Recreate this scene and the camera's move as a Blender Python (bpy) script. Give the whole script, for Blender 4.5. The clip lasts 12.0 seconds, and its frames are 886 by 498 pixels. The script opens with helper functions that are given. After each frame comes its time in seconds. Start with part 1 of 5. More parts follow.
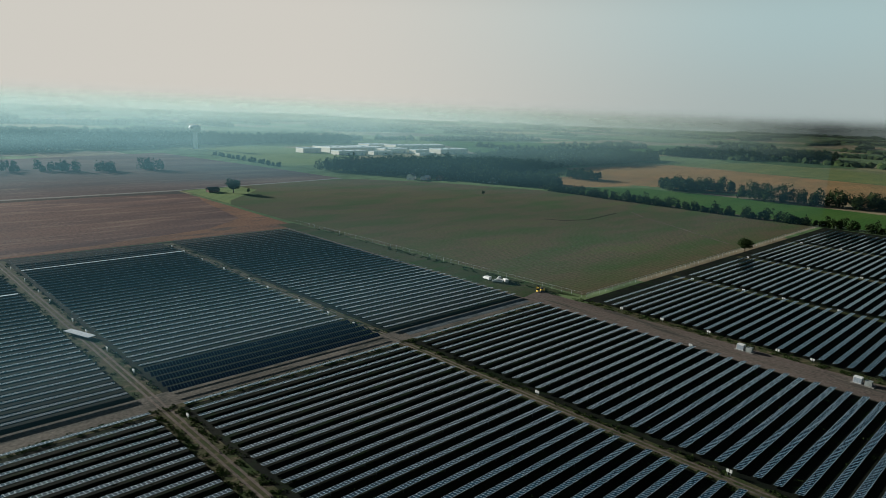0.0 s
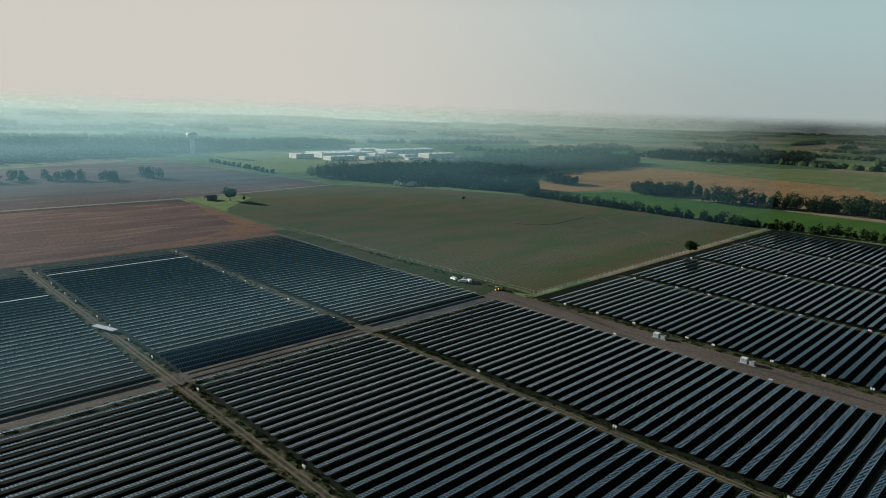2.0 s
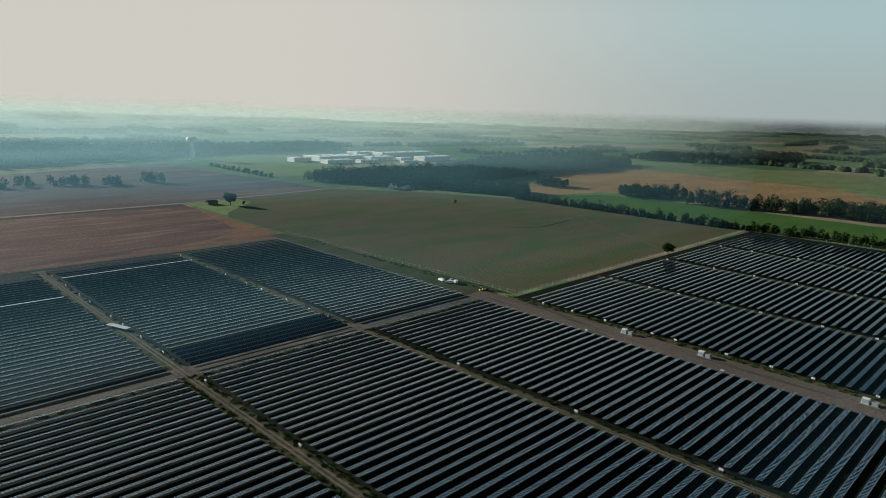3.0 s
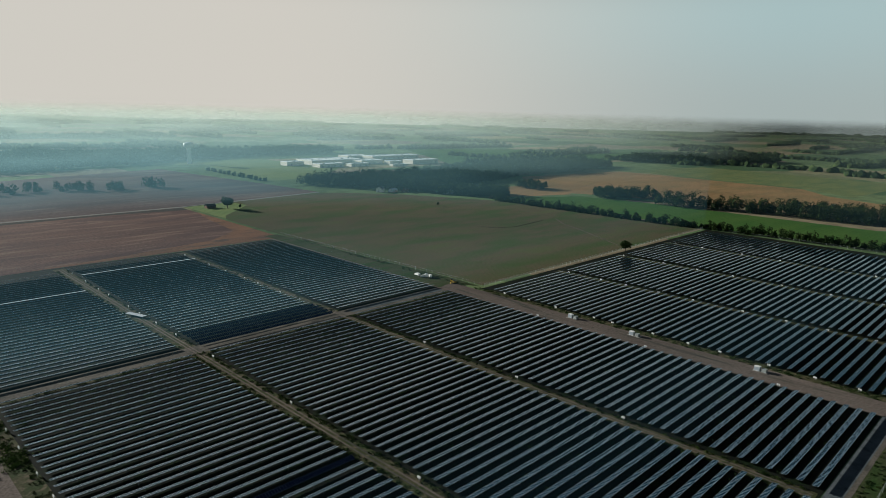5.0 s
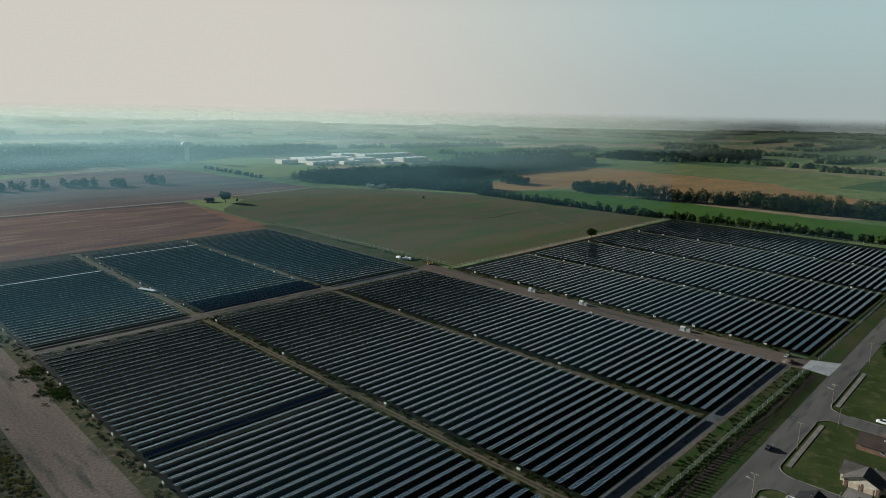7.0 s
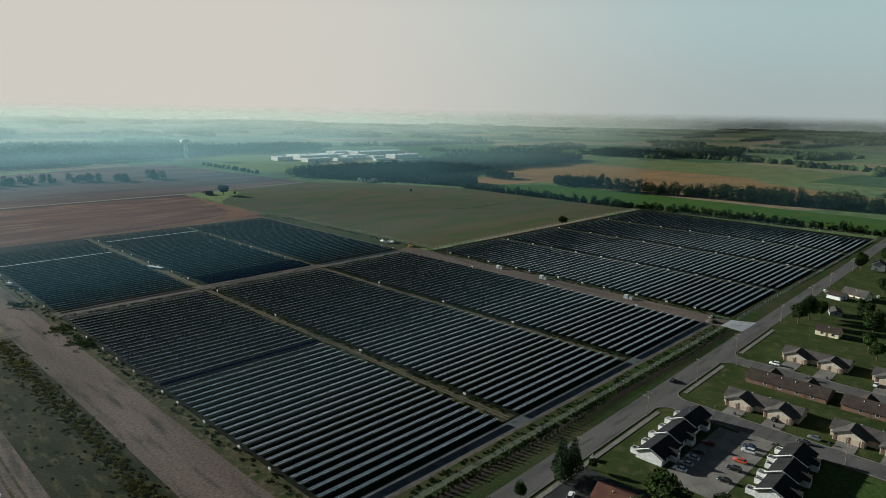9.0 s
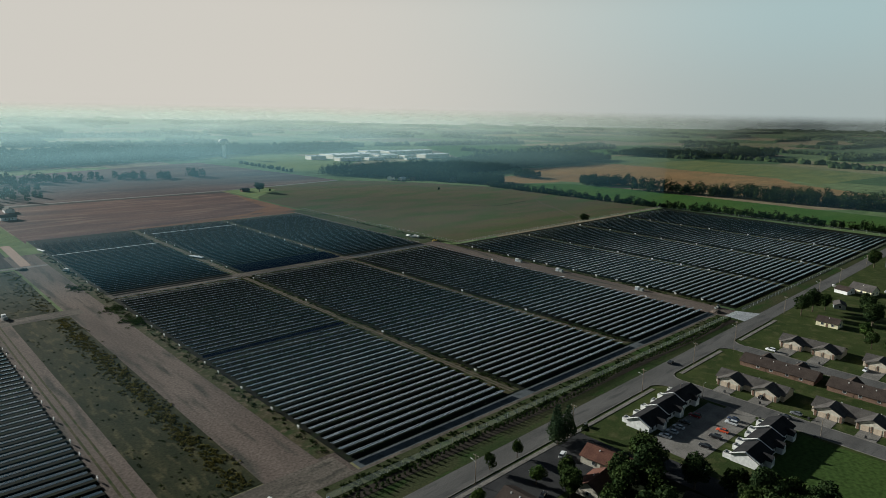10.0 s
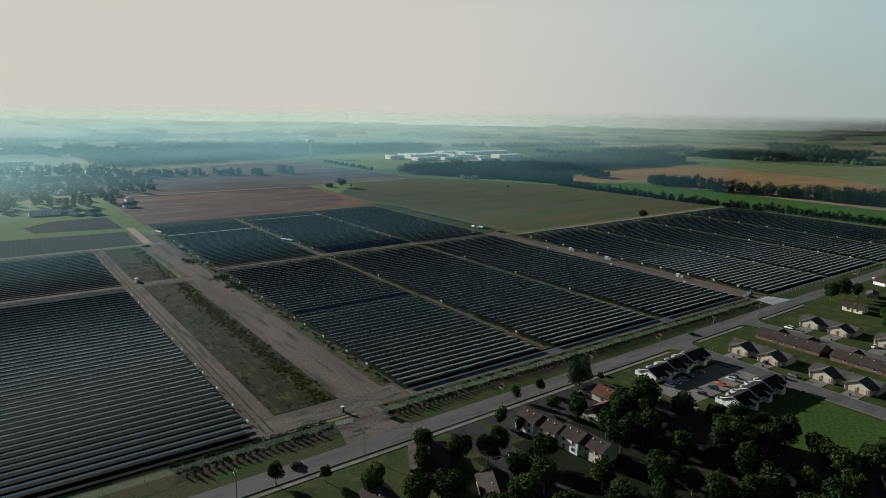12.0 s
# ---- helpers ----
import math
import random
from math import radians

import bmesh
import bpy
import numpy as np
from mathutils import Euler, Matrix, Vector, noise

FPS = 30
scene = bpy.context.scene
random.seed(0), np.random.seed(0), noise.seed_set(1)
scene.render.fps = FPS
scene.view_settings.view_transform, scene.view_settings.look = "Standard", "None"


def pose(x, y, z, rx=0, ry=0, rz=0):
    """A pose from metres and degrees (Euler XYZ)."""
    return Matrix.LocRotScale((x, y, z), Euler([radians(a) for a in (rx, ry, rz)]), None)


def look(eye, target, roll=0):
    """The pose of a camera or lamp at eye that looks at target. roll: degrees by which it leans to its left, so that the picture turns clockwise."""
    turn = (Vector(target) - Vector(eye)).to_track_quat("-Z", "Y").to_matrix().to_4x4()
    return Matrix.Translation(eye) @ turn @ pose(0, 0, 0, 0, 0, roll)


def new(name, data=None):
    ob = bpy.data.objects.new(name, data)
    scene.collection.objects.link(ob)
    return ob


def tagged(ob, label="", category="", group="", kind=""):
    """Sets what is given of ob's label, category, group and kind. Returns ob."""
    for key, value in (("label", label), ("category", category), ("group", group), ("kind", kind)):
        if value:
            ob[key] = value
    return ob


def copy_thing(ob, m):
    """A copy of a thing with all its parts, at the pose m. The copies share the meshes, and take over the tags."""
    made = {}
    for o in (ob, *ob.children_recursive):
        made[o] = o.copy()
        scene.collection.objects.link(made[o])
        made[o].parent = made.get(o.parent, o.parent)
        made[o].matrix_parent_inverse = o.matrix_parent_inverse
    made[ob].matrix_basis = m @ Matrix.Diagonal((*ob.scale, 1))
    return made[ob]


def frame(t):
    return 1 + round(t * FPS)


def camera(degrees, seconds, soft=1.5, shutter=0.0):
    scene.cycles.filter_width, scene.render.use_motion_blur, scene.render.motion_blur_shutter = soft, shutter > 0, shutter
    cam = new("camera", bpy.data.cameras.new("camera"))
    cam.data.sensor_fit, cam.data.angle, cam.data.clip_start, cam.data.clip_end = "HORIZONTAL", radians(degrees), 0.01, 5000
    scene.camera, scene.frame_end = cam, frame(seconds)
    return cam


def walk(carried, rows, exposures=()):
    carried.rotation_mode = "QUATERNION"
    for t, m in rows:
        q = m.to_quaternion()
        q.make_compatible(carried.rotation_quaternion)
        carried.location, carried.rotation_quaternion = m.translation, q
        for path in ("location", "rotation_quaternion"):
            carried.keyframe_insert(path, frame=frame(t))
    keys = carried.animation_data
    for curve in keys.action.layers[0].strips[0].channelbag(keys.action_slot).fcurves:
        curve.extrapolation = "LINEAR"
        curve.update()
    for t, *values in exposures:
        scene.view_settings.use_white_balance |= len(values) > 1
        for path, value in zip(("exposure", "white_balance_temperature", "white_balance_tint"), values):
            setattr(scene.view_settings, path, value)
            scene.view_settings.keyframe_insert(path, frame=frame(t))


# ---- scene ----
cam = camera(68.3, 12.0, soft=0.75)
# seconds, x, y, z, yaw, pitch, roll
ROWS = [
    (0.0, 0.12, 1.09, 88.60, -44.58, -12.02, 2.28),
    (0.5, -4.92, -9.79, 92.07, -44.64, -12.05, 2.20),
    (1.0, -10.68, -21.00, 95.42, -44.71, -12.06, 2.12),
    (1.5, -16.97, -32.47, 98.98, -44.81, -12.07, 2.03),
    (2.0, -23.65, -44.15, 102.83, -44.93, -12.07, 1.94),
    (2.5, -30.60, -56.01, 106.82, -44.91, -12.06, 1.85),
    (3.0, -37.72, -67.99, 110.73, -45.05, -12.05, 1.76),
    (5.0, -66.63, -116.62, 121.06, -45.54, -12.01, 1.46),
    (5.5, -73.79, -128.84, 121.77, -45.70, -12.00, 1.39),
    (6.0, -80.90, -141.08, 121.81, -45.76, -12.00, 1.34),
    (6.5, -87.96, -153.31, 121.34, -45.92, -12.00, 1.29),
    (7.0, -94.97, -165.55, 120.58, -45.87, -12.01, 1.24),
    (9.0, -122.78, -214.87, 118.41, -46.11, -12.05, 1.12),
    (9.5, -129.72, -227.40, 118.52, -44.86, -12.06, 1.09),
    (10.0, -136.64, -240.08, 118.79, -43.25, -12.07, 1.07),
    (10.5, -143.53, -252.94, 119.05, -41.48, -12.07, 1.05),
    (11.0, -150.37, -266.04, 119.11, -39.69, -12.06, 1.02),
    (11.5, -157.10, -279.43, 118.93, -37.99, -12.05, 0.98),
    (12.0, -163.67, -293.16, 118.67, -36.29, -12.02, 0.94),
]
walk(cam, [(t, pose(x, y, z) @ pose(0, 0, 0, 0, 0, yaw) @ pose(0, 0, 0, 90 + pitch, 0, 0) @ pose(0, 0, 0, 0, 0, roll)) for t, x, y, z, yaw, pitch, roll in ROWS],
     exposures=[(0.0, 0.92, 5850, 4), (12.0, 0.92, 5850, 4)])

# ---- world, sun, exposure ----
SUN_AZ, SUN_EL = 16.0, 15.0     # degrees left of +y, degrees up
HAZE_WARM, HAZE_COOL, HAZE_LOW = (3.58, 3.11, 2.63), (2.26, 2.67, 2.53), (2.17, 2.30, 2.10)
world = bpy.data.worlds.new("sky")
scene.world = world
world.use_nodes = True
wn = world.node_tree
wn.nodes.clear()
w_out = wn.nodes.new("ShaderNodeOutputWorld")
w_bg = wn.nodes.new("ShaderNodeBackground")
w_sky = wn.nodes.new("ShaderNodeTexSky")
w_sky.sky_type = "NISHITA"
w_sky.sun_disc = False
w_sky.sun_elevation = radians(SUN_EL)
w_sky.sun_rotation = radians(-SUN_AZ)
w_sky.air_density = 1.3
w_sky.dust_density = 2.2
w_sky.ozone_density = 2.5
w_gam = wn.nodes.new("ShaderNodeGamma")
w_gam.inputs["Gamma"].default_value = 0.8
wn.links.new(w_sky.outputs["Color"], w_gam.inputs["Color"])
w_base = wn.nodes.new("ShaderNodeVectorMath")
w_base.operation = "SCALE"
w_base.inputs["Scale"].default_value = 0.22
wn.links.new(w_gam.outputs["Color"], w_base.inputs[0])
# low morning haze along the horizon: pale and warm towards the sun, cooler away from it
w_dir = wn.nodes.new("ShaderNodeTexCoord")
w_sep = wn.nodes.new("ShaderNodeSeparateXYZ")
wn.links.new(w_dir.outputs["Generated"], w_sep.inputs["Vector"])
w_dot = wn.nodes.new("ShaderNodeVectorMath")
w_dot.operation = "DOT_PRODUCT"
wn.links.new(w_dir.outputs["Generated"], w_dot.inputs[0])
w_dot.inputs[1].default_value = (-math.sin(radians(SUN_AZ)), math.cos(radians(SUN_AZ)), 0.0)


def sky_span(src, lo, hi, at_lo, at_hi):
    n = wn.nodes.new("ShaderNodeMapRange")
    n.interpolation_type = "SMOOTHSTEP"
    for k, v in enumerate((lo, hi, at_lo, at_hi)):
        n.inputs[k + 1].default_value = v
    wn.links.new(src, n.inputs[0])
    return n.outputs[0]


def sky_mix(fac, first, second):
    n = wn.nodes.new("ShaderNodeMix")
    n.data_type = "RGBA"
    wn.links.new(fac, n.inputs["Factor"])
    for k, v in ((6, first), (7, second)):
        if isinstance(v, tuple):
            n.inputs[k].default_value = (*v, 1)
        else:
            wn.links.new(v, n.inputs[k])
    return n.outputs[2]


w_cool = sky_mix(sky_span(w_sep.outputs["Z"], 0.0, 0.14, 0.0, 1.0), HAZE_LOW, HAZE_COOL)
w_veil = sky_mix(sky_span(w_dot.outputs["Value"], 0.0, 0.70, 0.0, 1.0), w_cool, HAZE_WARM)
w_all = sky_mix(sky_span(w_sep.outputs["Z"], 0.13, 0.34, 1.0, 0.0), w_base.outputs["Vector"], w_veil)
wn.links.new(w_all, w_bg.inputs["Color"])
w_bg.inputs["Strength"].default_value = 0.1
wn.links.new(w_bg.outputs["Background"], w_out.inputs["Surface"])

sun = new("sun", bpy.data.lights.new("sun", "SUN"))
sun.data.energy = 4.8
sun.data.angle = radians(0.6)
sun.data.color = (1.0, 0.93, 0.82)
_c = math.cos(radians(SUN_EL))
SUN_DIR = Vector((-math.sin(radians(SUN_AZ)) * _c, math.cos(radians(SUN_AZ)) * _c, math.sin(radians(SUN_EL))))
sun.matrix_world = look(SUN_DIR * 500, (0, 0, 0))

# ---- small helpers ----
R = random.Random(7)
NP = np.random.default_rng(11)


def nodes(name):
    m = bpy.data.materials.new(name)
    m.use_nodes = True
    nt = m.node_tree
    return m, nt, nt.nodes["Principled BSDF"]


def noise_tex(nt, scale, detail=4.0, stretch=None, rot=0.0):
    geo = nt.nodes.new("ShaderNodeNewGeometry")
    src = geo.outputs["Position"]
    if stretch:
        mp = nt.nodes.new("ShaderNodeMapping")
        mp.inputs["Scale"].default_value = stretch
        mp.inputs["Rotation"].default_value = (0, 0, rot)
        nt.links.new(src, mp.inputs["Vector"])
        src = mp.outputs["Vector"]
    n = nt.nodes.new("ShaderNodeTexNoise")
    n.inputs["Scale"].default_value = scale
    n.inputs["Detail"].default_value = detail
    nt.links.new(src, n.inputs["Vector"])
    return n.outputs["Fac"]


def ramp(nt, fac, stops):
    r = nt.nodes.new("ShaderNodeValToRGB")
    els = r.color_ramp.elements
    while len(els) < len(stops):
        els.new(0.5)
    for e, (p, c) in zip(els, stops):
        e.position = p
        e.color = (*c, 1)
    nt.links.new(fac, r.inputs["Fac"])
    return r.outputs["Color"]


def mixc(nt, fac, a, b, mode="MIX"):
    m = nt.nodes.new("ShaderNodeMix")
    m.data_type = "RGBA"
    m.blend_type = mode
    if isinstance(fac, float):
        m.inputs["Factor"].default_value = fac
    else:
        nt.links.new(fac, m.inputs["Factor"])
    for k, v in ((6, a), (7, b)):
        if isinstance(v, tuple):
            m.inputs[k].default_value = (*v, 1)
        else:
            nt.links.new(v, m.inputs[k])
    return m.outputs[2]


def mult(c, k):
    return tuple(min(1.0, v * k) for v in c)


def surface(name, a, b, big=0.05, fine=1.2, rough=0.9, bump=0.3, c=None, metal=0.0, stretch=None, rot=0.0, spec=0.03, contrast=0.16):
    """A two-scale mottled surface: a and b over large patches, c in spots, fine grain on top."""
    m, nt, p = nodes(name)
    col = ramp(nt, noise_tex(nt, big, 5.0, stretch, rot), [(0.5 - contrast, a), (0.5 + contrast, b)])
    if c:
        spots = ramp(nt, noise_tex(nt, big * 3.1, 6.0, stretch, rot), [(0.52, (0, 0, 0)), (0.66, (1, 1, 1))])
        col = mixc(nt, spots, col, c)
    grain = noise_tex(nt, fine, 6.0)
    g = ramp(nt, grain, [(0.3, (0.62, 0.62, 0.62)), (0.7, (1.3, 1.3, 1.3))])
    col = mixc(nt, 1.0, col, g, "MULTIPLY")
    nt.links.new(col, p.inputs["Base Color"])
    p.inputs["Roughness"].default_value = rough
    p.inputs["Metallic"].default_value = metal
    p.inputs["Specular IOR Level"].default_value = spec
    if bump:
        bp = nt.nodes.new("ShaderNodeBump")
        bp.inputs["Strength"].default_value = bump
        bp.inputs["Distance"].default_value = 0.15
        nt.links.new(grain, bp.inputs["Height"])
        nt.links.new(bp.outputs["Normal"], p.inputs["Normal"])
    return m


def paint(name, col, rough=0.6, metal=0.0, spec=0.4, wear=0.25):
    m, nt, p = nodes(name)
    c = ramp(nt, noise_tex(nt, 0.9, 5.0), [(0.3, mult(col, 1 - wear)), (0.7, mult(col, 1 + wear * 0.4))])
    nt.links.new(c, p.inputs["Base Color"])
    p.inputs["Roughness"].default_value = rough
    p.inputs["Metallic"].default_value = metal
    p.inputs["Specular IOR Level"].default_value = spec
    return m


def leafy(name, dark, light, through_=0.25):
    m, nt, p = nodes(name)
    geo = nt.nodes.new("ShaderNodeNewGeometry")
    col = ramp(nt, geo.outputs["Random Per Island"], [(0.0, dark), (1.0, light)])
    big = ramp(nt, noise_tex(nt, 0.12, 3.0), [(0.3, (0.7, 0.75, 0.8)), (0.7, (1.25, 1.15, 0.95))])
    col = mixc(nt, 1.0, col, big, "MULTIPLY")
    d = nt.nodes.new("ShaderNodeBsdfDiffuse")
    tr = nt.nodes.new("ShaderNodeBsdfTranslucent")
    mx = nt.nodes.new("ShaderNodeMixShader")
    mx.inputs["Fac"].default_value = through_
    nt.links.new(col, d.inputs["Color"])
    nt.links.new(col, tr.inputs["Color"])
    nt.links.new(d.outputs[0], mx.inputs[1])
    nt.links.new(tr.outputs[0], mx.inputs[2])
    nt.links.new(mx.outputs[0], nt.nodes["Material Output"].inputs["Surface"])
    nt.nodes.remove(p)
    return m


def striped(name, a, b, period, angle, patches, rough=0.95, wobble=1.5):
    """Crop rows: stripes of a and b of that period, over patches of tint."""
    m, nt, p = nodes(name)
    geo = nt.nodes.new("ShaderNodeNewGeometry")
    mp = nt.nodes.new("ShaderNodeMapping")
    mp.inputs["Rotation"].default_value = (0, 0, radians(angle))
    nt.links.new(geo.outputs["Position"], mp.inputs["Vector"])
    w = nt.nodes.new("ShaderNodeTexWave")
    w.inputs["Scale"].default_value = 0.314 / period
    w.inputs["Distortion"].default_value = wobble
    w.inputs["Detail"].default_value = 3.0
    w.inputs["Detail Scale"].default_value = 0.6
    nt.links.new(mp.outputs["Vector"], w.inputs["Vector"])
    col = mixc(nt, w.outputs["Fac"], a, b)
    pt = ramp(nt, noise_tex(nt, 0.012, 4.0, (1, 3.0, 1), radians(angle)), patches)
    col = mixc(nt, 1.0, col, pt, "MULTIPLY")
    g = ramp(nt, noise_tex(nt, 0.7, 6.0), [(0.3, (0.65, 0.65, 0.65)), (0.7, (1.3, 1.3, 1.3))])
    col = mixc(nt, 1.0, col, g, "MULTIPLY")
    nt.links.new(col, p.inputs["Base Color"])
    p.inputs["Roughness"].default_value = rough
    p.inputs["Specular IOR Level"].default_value = 0.02
    return m


def box(bm, x, y, z, sx, sy, sz, rz=0.0):
    """A box centred on x, y with its foot at z."""
    m = Matrix.Translation((x, y, z + sz / 2)) @ Matrix.Rotation(rz, 4, "Z") @ Matrix.Diagonal((sx, sy, sz, 1))
    return bmesh.ops.create_cube(bm, size=1.0, matrix=m)["verts"]


def rod(bm, a, b, r1, r2=None, n=8):
    a, b = Vector(a), Vector(b)
    d = b - a
    m = Matrix.Translation((a + b) / 2) @ d.to_track_quat("Z", "Y").to_matrix().to_4x4()
    bmesh.ops.create_cone(bm, cap_ends=True, segments=n, radius1=r1, radius2=r1 if r2 is None else r2, depth=d.length, matrix=m)


def face(bm, *pts):
    return bm.faces.new([bm.verts.new(p) for p in pts])


def mesh_of(name, bm, mats):
    me = bpy.data.meshes.new(name)
    bmesh.ops.recalc_face_normals(bm, faces=bm.faces[:])
    bm.to_mesh(me)
    bm.free()
    for m in mats if isinstance(mats, (list, tuple)) else [mats]:
        me.materials.append(m)
    return me


def part(name, bm, material, parent, label=""):
    ob = new(name, mesh_of(name, bm, material) if isinstance(bm, bmesh.types.BMesh) else bm)
    ob.parent = parent
    if label:
        ob["label"] = label
    return ob


def thing(name, m, label, category, group="", kind=""):
    ob = new(name)
    ob.empty_display_size = 0.3
    ob.matrix_basis = m
    return tagged(ob, label, category, group, kind)


def solid(name, bm, material, label, category, m=None, group="", kind=""):
    ob = new(name, mesh_of(name, bm, material) if isinstance(bm, bmesh.types.BMesh) else bm)
    if m is not None:
        ob.matrix_basis = m
    return tagged(ob, label, category, group, kind)


def sheet(name, pts, z, material, label, category="ground", parent=None):
    bm = bmesh.new()
    face(bm, *[(x, y, z) for x, y in pts])
    me = bpy.data.meshes.new(name)
    bm.normal_update()
    if bm.faces[:][0].normal.z < 0:
        bmesh.ops.reverse_faces(bm, faces=bm.faces[:])
    bm.to_mesh(me)
    bm.free()
    me.materials.append(material)
    return tagged(new(name, me), label, category, kind="structure")


def rect(name, x0, y0, x1, y1, z, material, label, category="ground"):
    return sheet(name, [(x0, y0), (x1, y0), (x1, y1), (x0, y1)], z, material, label, category)


def raw(name, verts, faces, material, smooth=False):
    me = bpy.data.meshes.new(name)
    me.from_pydata(verts, [], faces)
    me.materials.append(material)
    if smooth:
        me.polygons.foreach_set("use_smooth", [True] * len(me.polygons))
    me.update()
    return me


def terrain(x, y):
    """Height of the land: level near the solar field, hardly rising far off."""
    r = np.hypot(np.asarray(x, float) - 100, np.asarray(y, float) - 50)
    return 22.0 * np.clip((r - 2200) / 7300, 0, 1) ** 1.3


# ---- materials ----
M = {}
M["ground"] = None
# dark soil with the shade of the rows put into its colour
M["soil_row_shade"] = surface("dark_soil_with_row_shade", (0.006, 0.008, 0.006), (0.012, 0.013, 0.009), 0.05, 1.5, c=(0.010, 0.017, 0.007))
M["dirt"] = surface("bare_dirt", (0.088, 0.070, 0.060), (0.138, 0.110, 0.093), 0.06, 1.0, c=(0.055, 0.052, 0.043), stretch=(1, 0.14, 1))
M["dirt_x"] = surface("bare_dirt_track", (0.078, 0.068, 0.057), (0.13, 0.112, 0.093), 0.09, 1.0, c=(0.055, 0.052, 0.043), stretch=(0.3, 1, 1))
M["gravel"] = surface("blue_grey_gravel", (0.065, 0.075, 0.08), (0.095, 0.105, 0.11), 0.08, 2.5, c=(0.05, 0.058, 0.06))
M["weeds"] = surface("weedy_ground", (0.028, 0.042, 0.014), (0.062, 0.054, 0.030), 0.12, 1.6, c=(0.10, 0.08, 0.052))
M["verge"] = surface("mown_verge", (0.028, 0.042, 0.015), (0.056, 0.054, 0.028), 0.05, 1.2, c=(0.026, 0.050, 0.013), stretch=(0.35, 1, 1))
M["mulch"] = surface("dark_mulch", (0.03, 0.026, 0.021), (0.05, 0.042, 0.033), 0.2, 2.0)
M["asphalt"] = surface("worn_asphalt", (0.08, 0.077, 0.073), (0.11, 0.106, 0.10), 0.12, 3.0, bump=0.1, c=(0.065, 0.063, 0.062), stretch=(0.15, 1, 1), spec=0.12)
M["asphalt_dark"] = surface("dark_asphalt", (0.03, 0.03, 0.031), (0.045, 0.045, 0.045), 0.15, 3.0, bump=0.1)
M["concrete"] = surface("pale_concrete", (0.14, 0.13, 0.117), (0.20, 0.186, 0.168), 0.2, 2.0, bump=0.1)
M["apron"] = surface("new_concrete", (0.24, 0.25, 0.26), (0.32, 0.33, 0.34), 0.3, 2.0, bump=0.1)
M["lawn"] = surface("lawn_grass", (0.028, 0.042, 0.013), (0.048, 0.060, 0.020), 0.06, 1.8, c=(0.068, 0.070, 0.030))
M["lawn_mown"] = striped("mown_lawn", (0.043, 0.070, 0.019), (0.048, 0.076, 0.021), 2.4, 60, [(0.3, (0.85, 0.9, 0.9)), (0.7, (1.12, 1.08, 1.0))], wobble=0.8)
M["soy"] = striped("green_brown_crop", (0.064, 0.075, 0.039), (0.084, 0.079, 0.053), 2.6, 93, [(0.34, (0.72, 0.98, 0.66)), (0.48, (0.95, 0.95, 0.82)), (0.56, (1.12, 0.93, 0.95)), (0.7, (1.05, 1.08, 0.82))])
M["red_field"] = surface("reddish_fallow", (0.072, 0.040, 0.036), (0.125, 0.068, 0.052), 0.022, 0.5, c=(0.17, 0.105, 0.078), stretch=(0.22, 1.3, 1), contrast=0.13)
M["orange_stubble"] = surface("orange_stubble", (0.12, 0.062, 0.038), (0.19, 0.095, 0.052), 0.03, 0.5, c=(0.085, 0.055, 0.042), stretch=(0.3, 1, 1))
M["mauve_field"] = surface("mauve_fallow", (0.060, 0.042, 0.042), (0.100, 0.064, 0.058), 0.014, 0.3, c=(0.12, 0.085, 0.072), stretch=(0.2, 1.2, 1), contrast=0.13)
M["plough"] = striped("dark_ploughed", (0.036, 0.035, 0.034), (0.046, 0.043, 0.04), 4.0, 3, [(0.3, (0.8, 0.9, 0.9)), (0.7, (1.2, 1.1, 1.05))], wobble=0.6)
M["bright_green"] = striped("bright_green_crop", (0.045, 0.088, 0.022), (0.052, 0.098, 0.026), 5.0, 90, [(0.3, (0.75, 0.9, 0.8)), (0.7, (1.2, 1.1, 1.0))])
M["pale_green"] = striped("pale_green_pasture", (0.12, 0.155, 0.06), (0.135, 0.17, 0.07), 9.0, 45, [(0.3, (0.8, 0.9, 0.9)), (0.7, (1.15, 1.1, 1.0))])
M["wheat"] = striped("ripe_wheat", (0.20, 0.138, 0.069), (0.22, 0.152, 0.077), 12.0, 70, [(0.3, (0.8, 0.85, 0.8)), (0.7, (1.2, 1.05, 1.0))], wobble=8.0)
M["olive"] = striped("olive_field", (0.12, 0.135, 0.055), (0.132, 0.146, 0.06), 12.0, 70, [(0.3, (0.75, 0.9, 0.9)), (0.7, (1.15, 1.1, 1.0))], wobble=8.0)
M["meadow"] = surface("dark_meadow_strip", (0.012, 0.018, 0.008), (0.034, 0.035, 0.016), 0.10, 0.9, c=(0.058, 0.054, 0.026), stretch=(1, 0.3, 1))
M["leaf"] = leafy("foliage", (0.012, 0.022, 0.008), (0.040, 0.060, 0.020), 0.14)
M["leaf_dark"] = leafy("foliage_dark", (0.010, 0.020, 0.009), (0.036, 0.054, 0.021), 0.14)
M["leaf_bright"] = leafy("foliage_bright", (0.018, 0.034, 0.009), (0.052, 0.082, 0.024), 0.16)
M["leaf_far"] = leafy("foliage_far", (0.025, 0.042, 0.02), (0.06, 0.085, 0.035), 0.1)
M["conifer"] = leafy("foliage_conifer", (0.014, 0.028, 0.016), (0.04, 0.06, 0.03), 0.1)
M["bark"] = surface("bark", (0.08, 0.06, 0.045), (0.12, 0.095, 0.07), 1.0, 6.0)
M["white"] = paint("white_paint", (0.62, 0.61, 0.59), 0.5)
